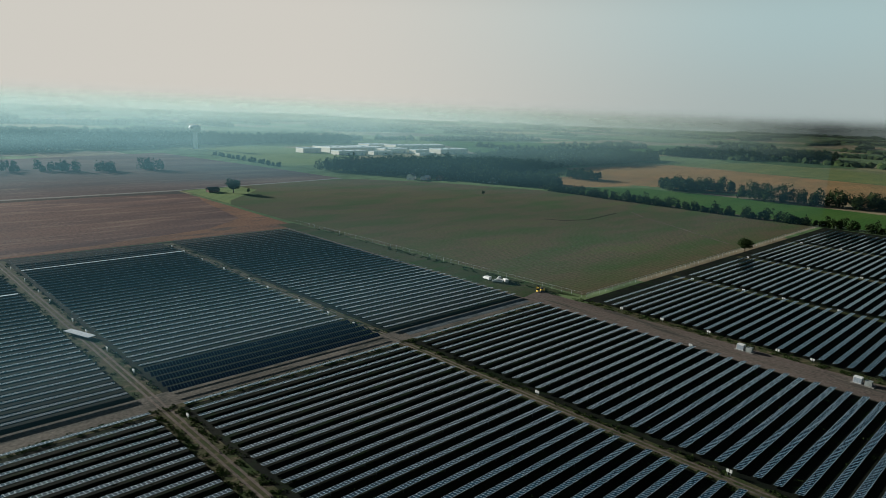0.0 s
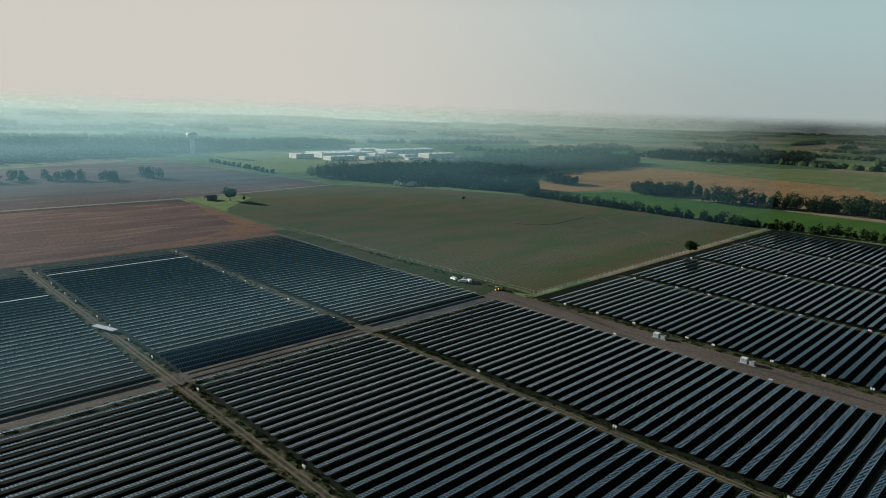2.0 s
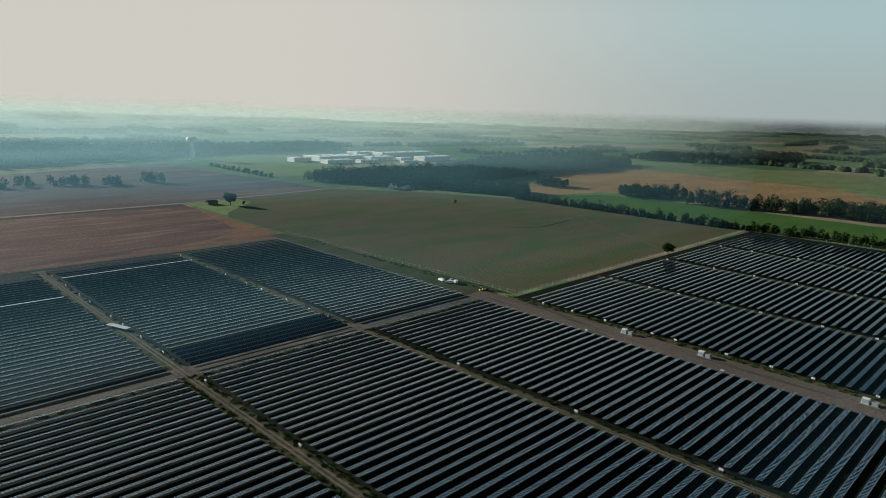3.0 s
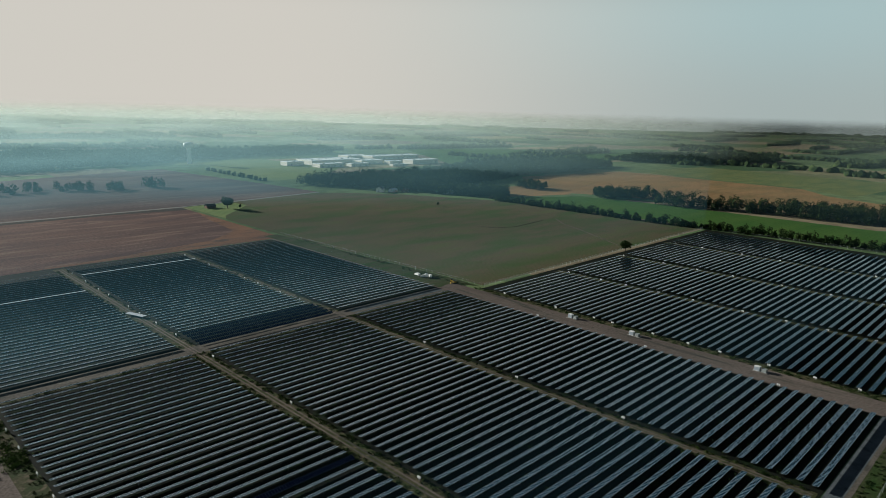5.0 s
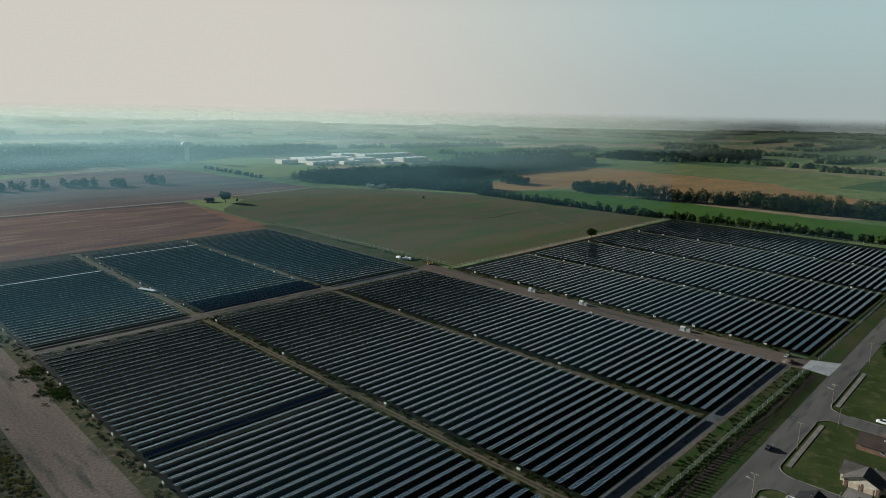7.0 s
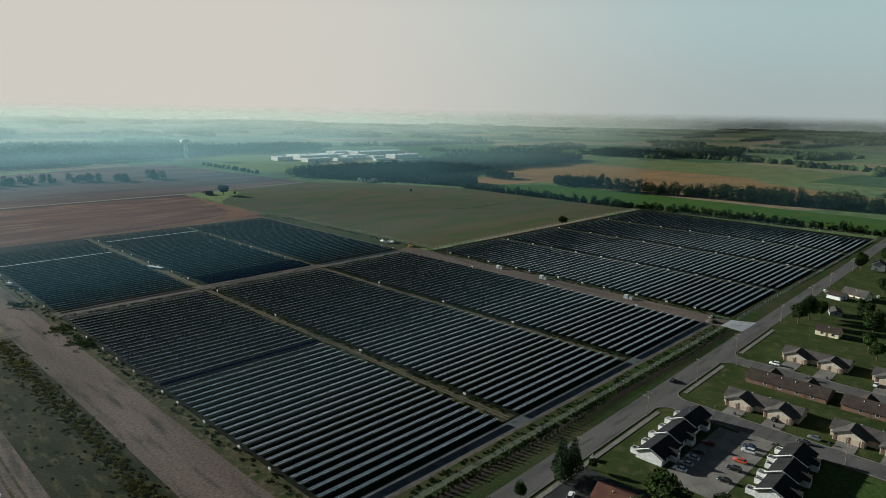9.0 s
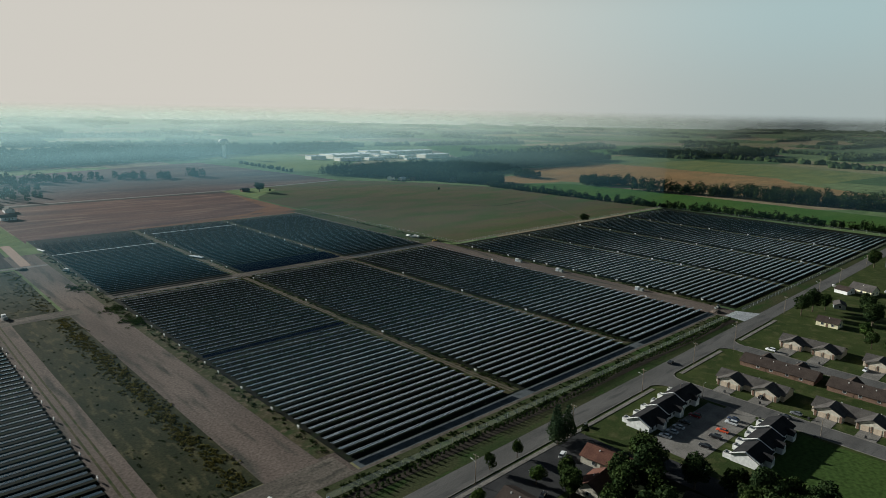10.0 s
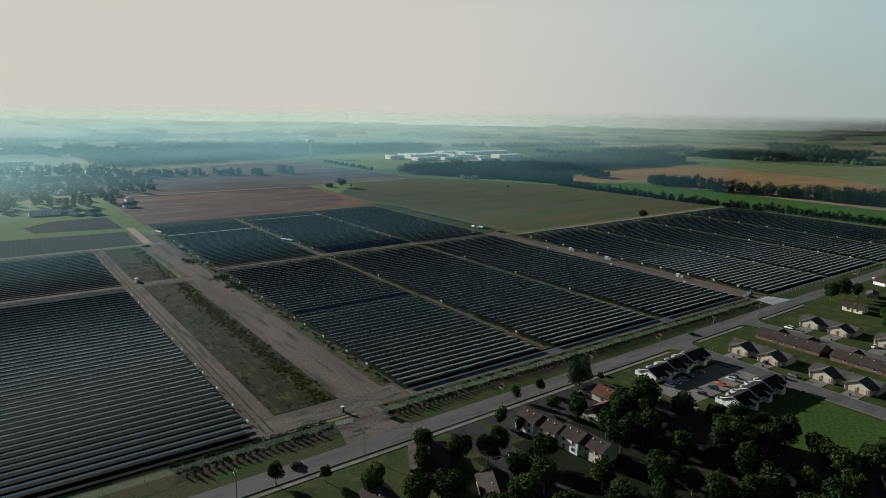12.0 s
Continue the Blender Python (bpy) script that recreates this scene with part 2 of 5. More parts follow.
M["cream"] = paint("cream_siding", (0.46, 0.42, 0.34), 0.6)
M["tan"] = paint("tan_siding", (0.34, 0.29, 0.22), 0.7)
M["yellow"] = paint("yellow_siding", (0.70, 0.64, 0.42), 0.6)
M["brick"] = surface("red_brown_brick", (0.13, 0.085, 0.062), (0.17, 0.11, 0.08), 0.6, 5.0, bump=0.2)
M["roof_grey"] = surface("grey_shingles", (0.06, 0.055, 0.051), (0.09, 0.082, 0.075), 0.3, 3.5, bump=0.25)
M["roof_black"] = surface("charcoal_shingles", (0.018, 0.018, 0.019), (0.028, 0.027, 0.028), 0.3, 3.5, bump=0.25)
M["roof_brown"] = surface("brown_shingles", (0.042, 0.033, 0.029), (0.06, 0.047, 0.04), 0.3, 3.5, bump=0.25)
M["roof_rust"] = surface("rust_shingles", (0.085, 0.042, 0.032), (0.12, 0.06, 0.044), 0.3, 3.5, bump=0.25)
M["roof_white"] = surface("white_membrane", (0.55, 0.56, 0.56), (0.70, 0.70, 0.69), 0.05, 0.5)
M["steel"] = paint("galvanised_steel", (0.45, 0.46, 0.47), 0.45, 0.8)
M["alu"] = paint("aluminium_frame", (0.31, 0.35, 0.39), 0.45, 0.3, wear=0.1)
M["post"] = paint("dull_galvanised_post", (0.05, 0.052, 0.055), 0.7)
M["leaf_yellow"] = leafy("foliage_yellowing", (0.05, 0.05, 0.015), (0.13, 0.12, 0.04))
# near-black tone painting tree shade on the yard; the crop furrow shares it
M["shade_and_furrow"] = surface("painted_tree_shade", (0.010, 0.014, 0.007), (0.018, 0.022, 0.011), 0.2, 1.5)
M["wood"] = surface("weathered_wood", (0.16, 0.13, 0.10), (0.22, 0.18, 0.14), 1.0, 8.0)
M["garage"] = paint("beige_garage_door", (0.45, 0.36, 0.27), 0.6)
M["black"] = paint("black_plastic", (0.02, 0.02, 0.022), 0.5)
M["rubber"] = paint("tyre_rubber", (0.02, 0.02, 0.02), 0.85)
M["rust"] = paint("rusty_soil", (0.20, 0.105, 0.055), 0.9)
M["amber"] = paint("yellow_machine_paint", (0.62, 0.40, 0.05), 0.5)
M["grey_box"] = paint("grey_green_cabinet", (0.22, 0.235, 0.225), 0.5)
M["marking"] = paint("white_road_paint", (0.6, 0.6, 0.57), 0.8, wear=0.5)


def glassy(name, base, rough, spec=0.6, tint=(1, 1, 1)):
    m, nt, p = nodes(name)
    c = ramp(nt, noise_tex(nt, 0.5, 3.0), [(0.3, mult(base, 0.85)), (0.7, mult(base, 1.15))])
    nt.links.new(c, p.inputs["Base Color"])
    p.inputs["Roughness"].default_value = rough
    p.inputs["Specular IOR Level"].default_value = spec
    p.inputs["Specular Tint"].default_value = (*tint, 1)
    return m


M["window"] = glassy("window_glass", (0.03, 0.035, 0.04), 0.08)
M["pv"] = glassy("photovoltaic_glass", (0.005, 0.020, 0.034), 0.08, 0.10, (0.48, 0.75, 1.0))
M["pv_blue"] = glassy("blue_photovoltaic_glass", (0.007, 0.009, 0.036), 0.10, 0.06)
M["alu_dark"] = paint("dull_frame", (0.11, 0.13, 0.155), 0.5)
M["pv_pale"] = paint("pale_panel_face", (0.50, 0.53, 0.56), 0.35)
M["backsheet"] = paint("dark_backsheet", (0.03, 0.03, 0.033), 0.6)


def ground_material():
    m, nt, p = nodes("far_farmland")
    geo = nt.nodes.new("ShaderNodeNewGeometry")
    mp = nt.nodes.new("ShaderNodeMapping")
    mp.inputs["Scale"].default_value = (0.0032, 0.0042, 0.0)
    nt.links.new(geo.outputs["Position"], mp.inputs["Vector"])
    v = nt.nodes.new("ShaderNodeTexVoronoi")
    v.distance = "CHEBYCHEV"
    v.inputs["Scale"].default_value = 1.0
    v.inputs["Randomness"].default_value = 0.75
    nt.links.new(mp.outputs["Vector"], v.inputs["Vector"])
    sep = nt.nodes.new("ShaderNodeSeparateColor")
    nt.links.new(v.outputs["Color"], sep.inputs["Color"])
    col = ramp(nt, sep.outputs[0], [(0.0, (0.055, 0.09, 0.04)), (0.3, (0.10, 0.14, 0.06)), (0.5, (0.13, 0.16, 0.075)), (0.65, (0.07, 0.11, 0.05)), (0.8, (0.24, 0.19, 0.11)), (1.0, (0.12, 0.10, 0.075))])
    g = ramp(nt, noise_tex(nt, 0.05, 6.0), [(0.3, (0.7, 0.7, 0.7)), (0.7, (1.25, 1.25, 1.25))])
    col = mixc(nt, 1.0, col, g, "MULTIPLY")
    nt.links.new(col, p.inputs["Base Color"])
    p.inputs["Roughness"].default_value = 0.95
    p.inputs["Specular IOR Level"].default_value = 0.02
    return m


M["ground"] = ground_material()

# ---- the land ----
rings = [0, 400, 900, 1400, 1800, 2200] + [2200 + 365 * k for k in range(1, 21)]
SEG = 120
gv, gf = [(100, 50, -0.06)], []
for r in rings[1:]:
    for k in range(SEG):
        a = 2 * math.pi * k / SEG
        x, y = 100 + r * math.cos(a), 50 + r * math.sin(a)
        gv.append((x, y, float(terrain(x, y)) - 0.06))
for k in range(SEG):
    gf.append((0, 1 + k, 1 + (k + 1) % SEG))
for j in range(len(rings) - 2):
    for k in range(SEG):
        a, b = 1 + j * SEG, 1 + (j + 1) * SEG
        gf.append((a + k, b + k, b + (k + 1) % SEG, a + (k + 1) % SEG))
tagged(new("ground", raw("ground", gv, gf, M["ground"], True)), "hazy patchwork of green and tan farmland reaching the horizon", "ground", kind="structure")

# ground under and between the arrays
rect("ground_array_middle", -20, -71, 246, 412, 0.0, M["soil_row_shade"], "dark weedy soil, blackened further for shade between panel rows")
rect("ground_array_east", 266, -80, 640, 172, 0.0, M["soil_row_shade"], "dark weedy soil, blackened further for shade below eastern rows")
rect("ground_array_west", -330, -78, -86, 300, 0.0, M["soil_row_shade"], "dark weedy soil, blackened further for shade below western rows")
rect("path_grassy_inner", 63, -70, 71, 408, 0.03, M["weeds"], "weedy dirt path between panel columns", "path")
rect("path_grassy_outer", 154.5, -70, 161, 408, 0.03, M["weeds"], "weedy dirt path between panel columns", "path")
for nm, xx in (("path_east_inner", 352.0), ("path_east_middle", 442.5), ("path_east_outer", 533.0)):
    rect(nm, xx - 2.6, -80, xx + 2.6, 168, 0.03, M["weeds"], "narrow weedy lane between panel columns", "path")
rect("track_cross", -20, 183.0, 246, 193.5, 0.04, M["dirt_x"], "pale compacted dirt track across the array", "track")
rect("track_cross_gravel", 166, 186.5, 243, 193.0, 0.07, M["gravel"], "blue-grey gravel strip beside dirt track", "track")
rect("verge_cross", -18, 180.2, 244, 183.0, 0.05, M["weeds"], "weedy green verge along the dirt track", "verge")
rect("track_main", 245, -84, 262.5, 414, 0.05, M["dirt"], "brown dirt service road through the solar farm", "track")
rect("verge_main", 262.5, -70, 268.5, 168, 0.055, M["weeds"], "patchy weedy verge beside dirt road", "verge")
sheet("verge_north", [(246, 193), (262, 196), (270, 176), (272, 200), (262, 430), (248, 430)], 0.07, M["verge"], "grassy margin beside the crop field fence", "verge")
rect("gravel_south", -19, -76.6, 246, -71.4, 0.05, M["gravel"], "blue-grey gravel apron south of panel rows", "track")
rect("verge_fence", -38, -85.0, 246, -78.3, 0.045, M["verge"], "weedy strip inside the roadside fence", "verge")
rect("dirt_bank_south", -22, -78.3, 262, -76.6, 0.06, M["dirt_x"], "brown dirt bank along the southern fence", "ground")
rect("yard_dirt", -48, -84, -20, 352, 0.04, M["dirt"], "wide bare dirt yard with tyre tracks", "ground")
rect("verge_yard", -27, -62, -19.5, 350, 0.07, M["weeds"], "weedy fringe beside panel row ends", "verge")
rect("meadow_south", -76, -63, -48, 163, 0.06, M["meadow"], "dark green rough meadow strip with yellow weeds", "meadow")
rect("meadow_north", -78, 176, -50, 300, 0.06, M["meadow"], "dark green rough meadow strip with yellow weeds", "meadow")
rect("track_west", -87, -80, -76, 310, 0.05, M["dirt"], "brown dirt track beside western panel rows", "track")
rect("track_link", -88, 163.5, -40, 175.5, 0.07, M["dirt_x"], "pale dirt link track between two arrays", "track")
rect("track_gate", -90, -78, -22, -64, 0.075, M["dirt_x"], "dirt turning area inside the gate", "track")
rect("track_west_cross", -330, 166, -86, 177, 0.04, M["dirt_x"], "grey dirt track between western arrays", "track")
rect("track_west_north", -330, 304, -22, 309, 0.06, M["concrete"], "pale farm lane along the western array", "track")

# roadside strip and road
def road_y(x):
    """The road's centre line, which runs slightly askew to the panel rows."""
    return -101.0 + 0.0185 * (x - 130)


def ribbon(name, x0, x1, off0, off1, z, material, label, category):
    sheet(name, [(x0, road_y(x0) + off0), (x1, road_y(x1) + off0), (x1, road_y(x1) + off1), (x0, road_y(x0) + off1)], z, material, label, category)


sheet("verge_road_north", [(-900, road_y(-900)), (900, road_y(900)), (900, -80), (-900, -80)], -0.02, M["verge"], "mown grass verge beside the road", "verge")
rect("mulch_bed", -120, -90.8, 242, -86.6, 0.03, M["mulch"], "dark mulched bed planted with young shrubs", "bed")
ribbon("road", -900, 900, -4.7, 4.7, 0.05, M["asphalt"], "worn grey two-lane asphalt road", "road")
rect("street_inner", 123.5, -420, 134.5, -104, 0.058, M["asphalt"], "grey asphalt side street among houses", "road")
rect("street_outer", 193, -420, 203, -103, 0.058, M["asphalt"], "grey asphalt side street between brick houses", "road")
sheet("lawn_neighbourhood", [(-900, -520), (900, -520), (900, road_y(900)), (-900, road_y(-900))], -0.02, M["lawn"], "green neighbourhood lawn with mowing variation", "lawn")
rect("parking_lot", 70, -151, 121, -131, 0.04, M["concrete"], "pale concrete parking lot between apartments", "parking lot")
rect("parking_entry", 112, -150, 124, -138, 0.055, M["concrete"], "concrete driveway into parking lot", "driveway")
rect("lot_small", -10, -131, 58, -109, 0.04, M["asphalt_dark"], "dark asphalt lot shaded by trees", "parking lot")
rect("lane_shaded", 54, -240, 66, -131, 0.045, M["asphalt_dark"], "shaded asphalt lane behind apartments", "road")
rect("drive_shaded", -28, -165, -14, -104, 0.045, M["asphalt_dark"], "dark driveway beside townhouses", "driveway")
SKEW = math.atan(0.0185)
for nm, a, b in (("sidewalk_west", -420, 116), ("sidewalk_middle", 142, 186), ("sidewalk_east", 210, 262)):
    bm = bmesh.new()
    n = int((b - a) / 3)
    for k in range(n):
        x = a + (k + 0.5) * (b - a) / n
        box(bm, x, road_y(x) - 7.2, -0.05, (b - a) / n - 0.03, 1.7, 0.17, SKEW)
    solid(nm, bm, M["concrete"], "pale concrete sidewalk slabs beside the road", "sidewalk", kind="structure")
for nm, a, b in (("kerb_west", -420, 116.5), ("kerb_middle", 141.5, 186), ("kerb_east", 210, 262)):
    bm = bmesh.new()
    box(bm, (a + b) / 2, road_y((a + b) / 2) - 4.85, -0.05, b - a, 0.3, 0.22, SKEW)
    solid(nm, bm, M["concrete"], "weathered concrete kerb along the road", "kerb", kind="structure")
for nm, xx in (("kerb_street_a", 123.3), ("kerb_street_b", 134.7), ("kerb_street_c", 192.8), ("kerb_street_d", 203.2)):
    bm = bmesh.new()
    box(bm, xx, -266, -0.05, 0.3, 306, 0.22)
    solid(nm, bm, M["concrete"], "concrete kerb along side street", "kerb", kind="structure")
sheet("driveway_apron", [(247, -82), (262, -82), (268, -94.5), (245, -94.5)], 0.06, M["apron"], "new pale concrete driveway apron at the gate", "driveway")
sheet("driveway_gate", [(-59, -82), (-41, -82), (-35, -100), (-63, -100)], 0.06, M["dirt_x"], "grey gravel driveway at the western gate", "driveway")

# fields
sheet("field_crop", [(274, 177), (264, 422), (266, 648), (480, 672), (560, 590), (636, 447), (640, 180)], 0.03, M["soy"], "large green and brown striped crop field", "field")
sheet("field_red", [(-23, 400), (-20, 412), (258, 414), (262, 643), (-23, 643)], 0.02, M["red_field"], "fallow reddish-brown field with dry stubble", "field")
sheet("field_mauve", [(-40, 650), (262, 650), (480, 678), (470, 800), (430, 1120), (-40, 980)], 0.02, M["mauve_field"], "hazy mauve fallow field with dark patches", "field")
sheet("lane_north", [(-30, 643), (264, 643), (480, 672), (480, 678), (262, 650), (-30, 650)], 0.05, M["concrete"], "pale farm lane between fallow fields", "track")
sheet("field_red_margin", [(40, 414), (258, 414), (262, 600), (252, 560), (238, 470), (200, 440), (120, 424)], 0.045, M["orange_stubble"], "dry orange stubble along the fallow field edge", "field")
sheet("field_red_bank", [(-23, 628), (180, 632), (262, 622), (262, 642), (-23, 642)], 0.045, M["plough"], "dark damp soil along the farm lane", "field")
sheet("lawn_shed", [(266, 540), (276, 560), (334, 618), (330, 654), (267, 647)], 0.05, M["pale_green"], "pale mown grass round the farm shed", "lawn")
sheet("field_plough", [(-330, 311), (-46, 311), (-46, 380), (-110, 384), (-330, 400)], 0.02, M["plough"], "dark ploughed field beside lawn", "field")
sheet("field_plough_round", [(-44, 400), (-118, 412), (-124, 448), (-96, 478), (-46, 480)], 0.06, M["plough"], "rounded dark ploughed patch in lawn", "field")
sheet("lawn_farm", [(-330, 400), (-46, 380), (-24, 400), (-24, 640), (-330, 640)], 0.02, M["pale_green"], "sunlit pale green farm lawn", "lawn")
sheet("dirt_orange", [(-44, 311), (-37, 311), (-35, 400), (-42, 400)], 0.05, M["rust"], "bare orange soil strip by the lane", "ground")
sheet("field_green_strip", [(640, 470), (650, 180), (672, 60), (690, -320), (800, -320), (790, 300), (770, 420), (650, 480)], 0.02, M["bright_green"], "bright green crop strip between tree lines", "field")
sheet("field_wheat", [(800, 430), (760, 500), (930, 655), (1220, 610), (1200, 240), (1120, 180), (1000, -60), (870, -60), (870, 200)], 0.02, M["wheat"], "ripe golden wheat field", "field")
sheet("field_wheat_side", [(640, 490), (780, 440), (850, 560), (760, 560)], 0.03, M["wheat"], "stubble field beside the farmstead", "field")
sheet("field_olive", [(1240, 610), (1520, 560), (1480, 120), (1140, 150), (1215, 240)], 0.01, M["olive"], "olive green field beyond the wheat", "field")
sheet("field_pasture", [(500, 830), (545, 1210), (700, 1290), (760, 1000), (640, 880)], 0.02, M["pale_green"], "pale sunlit pasture by the water tower", "field")
sheet("field_far_green", [(1000, 900), (1300, 1400), (2200, 1000), (1700, 820), (1300, 780)], 0.02, M["bright_green"], "distant green field behind the woods", "field")
# dark sheet laid where the trees' shade falls
rect("yard_tree_shade", -32, -245, 66, -133, 0.02, M["shade_and_furrow"], "ground painted dark for shade below neighbourhood trees")
sheet("lawn_park", [(68, -214), (121, -214), (121, -168), (72, -168)], 0.03, M["lawn_mown"], "open mown lawn beside apartments", "lawn")

# ---- solar tracker rows ----
PITCH, MOD_W, MOD_L, TILT_DEG, TILT_FAR, TILT_EAST, HUB = 4.95, 1.04, 2.05, 11.2, 7.8, 8.6, 1.55


def module_bm(bm, x, tilt, glass=0, framem=1, rich=True):
    """One module: a thin framed slab whose glass lies inside a raised rim."""
    c, s = math.cos(radians(tilt)), math.sin(radians(tilt))
    hw, hl, th = MOD_W / 2 - 0.012, MOD_L / 2, 0.045

    def at(u, v, w):
        return (x + u, v * c + w * s, HUB + 0.1 - v * s + w * c)

    vs = [bm.verts.new(at(u, v, w)) for w in (0, th) for u, v in ((-hw, -hl), (hw, -hl), (hw, hl), (-hw, hl))]
    for q in ((0, 3, 2, 1), (0, 1, 5, 4), (1, 2, 6, 5), (2, 3, 7, 6), (3, 0, 4, 7)):
        bm.faces.new([vs[i] for i in q]).material_index = 2 if q[1] == 3 else framem
    if rich:
        e = 0.05
        ins = [bm.verts.new(at(u, v, th - 0.006)) for u, v in ((-hw + e, -hl + e), (hw - e, -hl + e), (hw - e, hl - e), (-hw + e, hl - e))]
        for k in range(4):
            bm.faces.new([vs[4 + k], vs[4 + (k + 1) % 4], ins[(k + 1) % 4], ins[k]]).material_index = framem
        bm.faces.new(ins).material_index = glass
    else:
        bm.faces.new(vs[4:]).material_index = glass


def array_mesh(name, count, tilt, glass, rich=True, rim=None):
    bm = bmesh.new()
    for k in range(count):
        gap = 0.06 if k >= count // 2 else 0.0
        module_bm(bm, (k - count / 2 + 0.5) * MOD_W + gap - 0.03, tilt, rich=rich)
    me = bpy.data.meshes.new(name)
    bm.to_mesh(me)
    bm.free()
    me.materials.append(glass)
    me.materials.append(rim or M["alu"])
    me.materials.append(M["backsheet"])
    return me


def tube_mesh(name, length):
    bm = bmesh.new()
    rod(bm, (-length / 2, 0, HUB), (length / 2, 0, HUB), 0.075, n=6)
    box(bm, 0, 0, HUB - 0.25, 0.35, 0.45, 0.4)
    return mesh_of(name, bm, M["post"])


def post_mesh():
    bm = bmesh.new()
    box(bm, 0, 0, -0.05, 0.14, 0.10, HUB + 0.02)
    box(bm, 0, 0, HUB - 0.22, 0.22, 0.26, 0.22)
    return mesh_of("post", bm, M["post"])


COUNTS = {"full": 77, "wide": 79}
ARR = {}
for key, n in COUNTS.items():
    ARR[key, "rich"] = array_mesh("panel_table", n, TILT_DEG, M["pv"])
    ARR[key, "lite"] = array_mesh("panel_table", n, TILT_FAR, M["pv"], False)
    ARR[key, "east"] = array_mesh("panel_table", n, TILT_EAST, M["pv"], False)
    ARR[key, "blue"] = array_mesh("panel_table", n, -26.0, M["pv_blue"], True, M["alu_dark"])
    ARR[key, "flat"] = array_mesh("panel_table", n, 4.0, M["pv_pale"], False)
TUBE = {key: tube_mesh("torque_tube", n * MOD_W + 0.6) for key, n in COUNTS.items()}
POST = post_mesh()
LBL = {"east": "long tracker row of dark solar panels above weedy soil", "rich": "long tracker row of dark framed solar panels above bare soil", "lite": "long tracker row of dark solar panels above weedy soil",
       "blue": "tracker row of deep blue solar panels tilted the other way", "flat": "tracker row lying nearly flat with pale panels"}
bm = bmesh.new()
module_bm(bm, 0, TILT_DEG)
MODULE = bpy.data.meshes.new("solar_module")
bm.to_mesh(MODULE)
bm.free()
MODULE.materials.append(M["pv"])
MODULE.materials.append(M["alu"])
MODULE.materials.append(M["backsheet"])


def tracker_row(x, y, key, look_, posts=0, loose=False):
    row = thing("solar_tracker_row", pose(x, y, 0), LBL[look_], "solar panels", "solar tracker rows")
    n = COUNTS[key]
    part("torque_tube", TUBE[key], None, row)
    if loose:
        for k in range(n):
            gap = 0.06 if k >= n // 2 else 0.0
            ob = part("solar_module", MODULE, None, row)
            ob.location = ((k - n / 2 + 0.5) * MOD_W + gap - 0.03, 0, 0)
    else:
        tagged(part("panel_table", ARR[key, look_], None, row), kind="stuff")
    for k in range(posts):
        ob = part("post", POST, None, row)
        ob.location = ((k + 0.5 - posts / 2) * n * MOD_W / posts, 0, 0)
    return row


def block(x0, x1, y0, y1, key, detail, posts, odd=(), loose=(0, 0)):
    """Rows from y0 up to y1 in the column from x0 to x1; odd: row numbers with another tilt; loose: rows with single modules."""
    n = int((y1 - y0) / PITCH)
    for k in range(n + 1):
        look_ = dict(odd).get(k, detail)
        tracker_row((x0 + x1) / 2 + R.uniform(-0.25, 0.25), y0 + k * PITCH, key, look_, posts if y0 + k * PITCH < 120 else 0, loose[0] <= k < loose[1] and look_ == detail)


def far_block(name, columns, y0, y1, style="lite"):
    """The rows of distant columns joined into one body."""
    out_v, out_f, mats = [], [], []
    n = int((y1 - y0) / PITCH)
    for x0, x1 in columns:
        for k in range(n + 1):
            me = ARR["wide", style]
            co = np.empty(len(me.vertices) * 3)
            me.vertices.foreach_get("co", co)
            base = sum(len(v) for v in out_v)
            out_v.append(co.reshape(-1, 3) + ((x0 + x1) / 2 + R.uniform(-0.25, 0.25), y0 + k * PITCH, 0))
            idx = np.empty(len(me.polygons) * 4, int)
            me.loops.foreach_get("vertex_index", idx)
            out_f.append(idx.reshape(-1, 4) + base)
            mi = np.empty(len(me.polygons), int)
            me.polygons.foreach_get("material_index", mi)
            mats.append(mi)
    me = raw(name, np.concatenate(out_v).tolist(), np.concatenate(out_f).tolist(), M["pv"])
    me.materials.append(M["alu"])
    me.materials.append(M["backsheet"])
    me.polygons.foreach_set("material_index", np.concatenate(mats))
    tagged(new(name, me), "distant tracker rows of dark solar panels", "solar panels", kind="stuff")


block(-19, 62, -68.5, 179.0, "full", "rich", 6, [(24, "blue")], (34, 46))
block(72, 154, -68.5, 179.0, "wide", "rich", 6, (), (24, 38))
block(162, 243, -68.5, 179.0, "full", "rich", 6, (), (22, 32))
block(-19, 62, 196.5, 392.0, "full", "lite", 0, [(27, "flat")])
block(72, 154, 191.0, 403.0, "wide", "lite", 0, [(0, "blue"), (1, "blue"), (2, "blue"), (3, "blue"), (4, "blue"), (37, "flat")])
far_block("solar_rows_north", [(161.5, 243.5)], 196.5, 405.0)
far_block("solar_rows_east", [(267, 350), (355, 439.5), (445.5, 530), (536, 618)], -77.0, 165.0, "east")
far_block("solar_rows_west_edge", [(-258, -175)], -72.0, 163.0)
block(-171, -88, -72.0, 163.0, "wide", "lite", 0)
far_block("solar_rows_west_north", [(-258, -175), (-171, -88)], 180.0, 297.0)

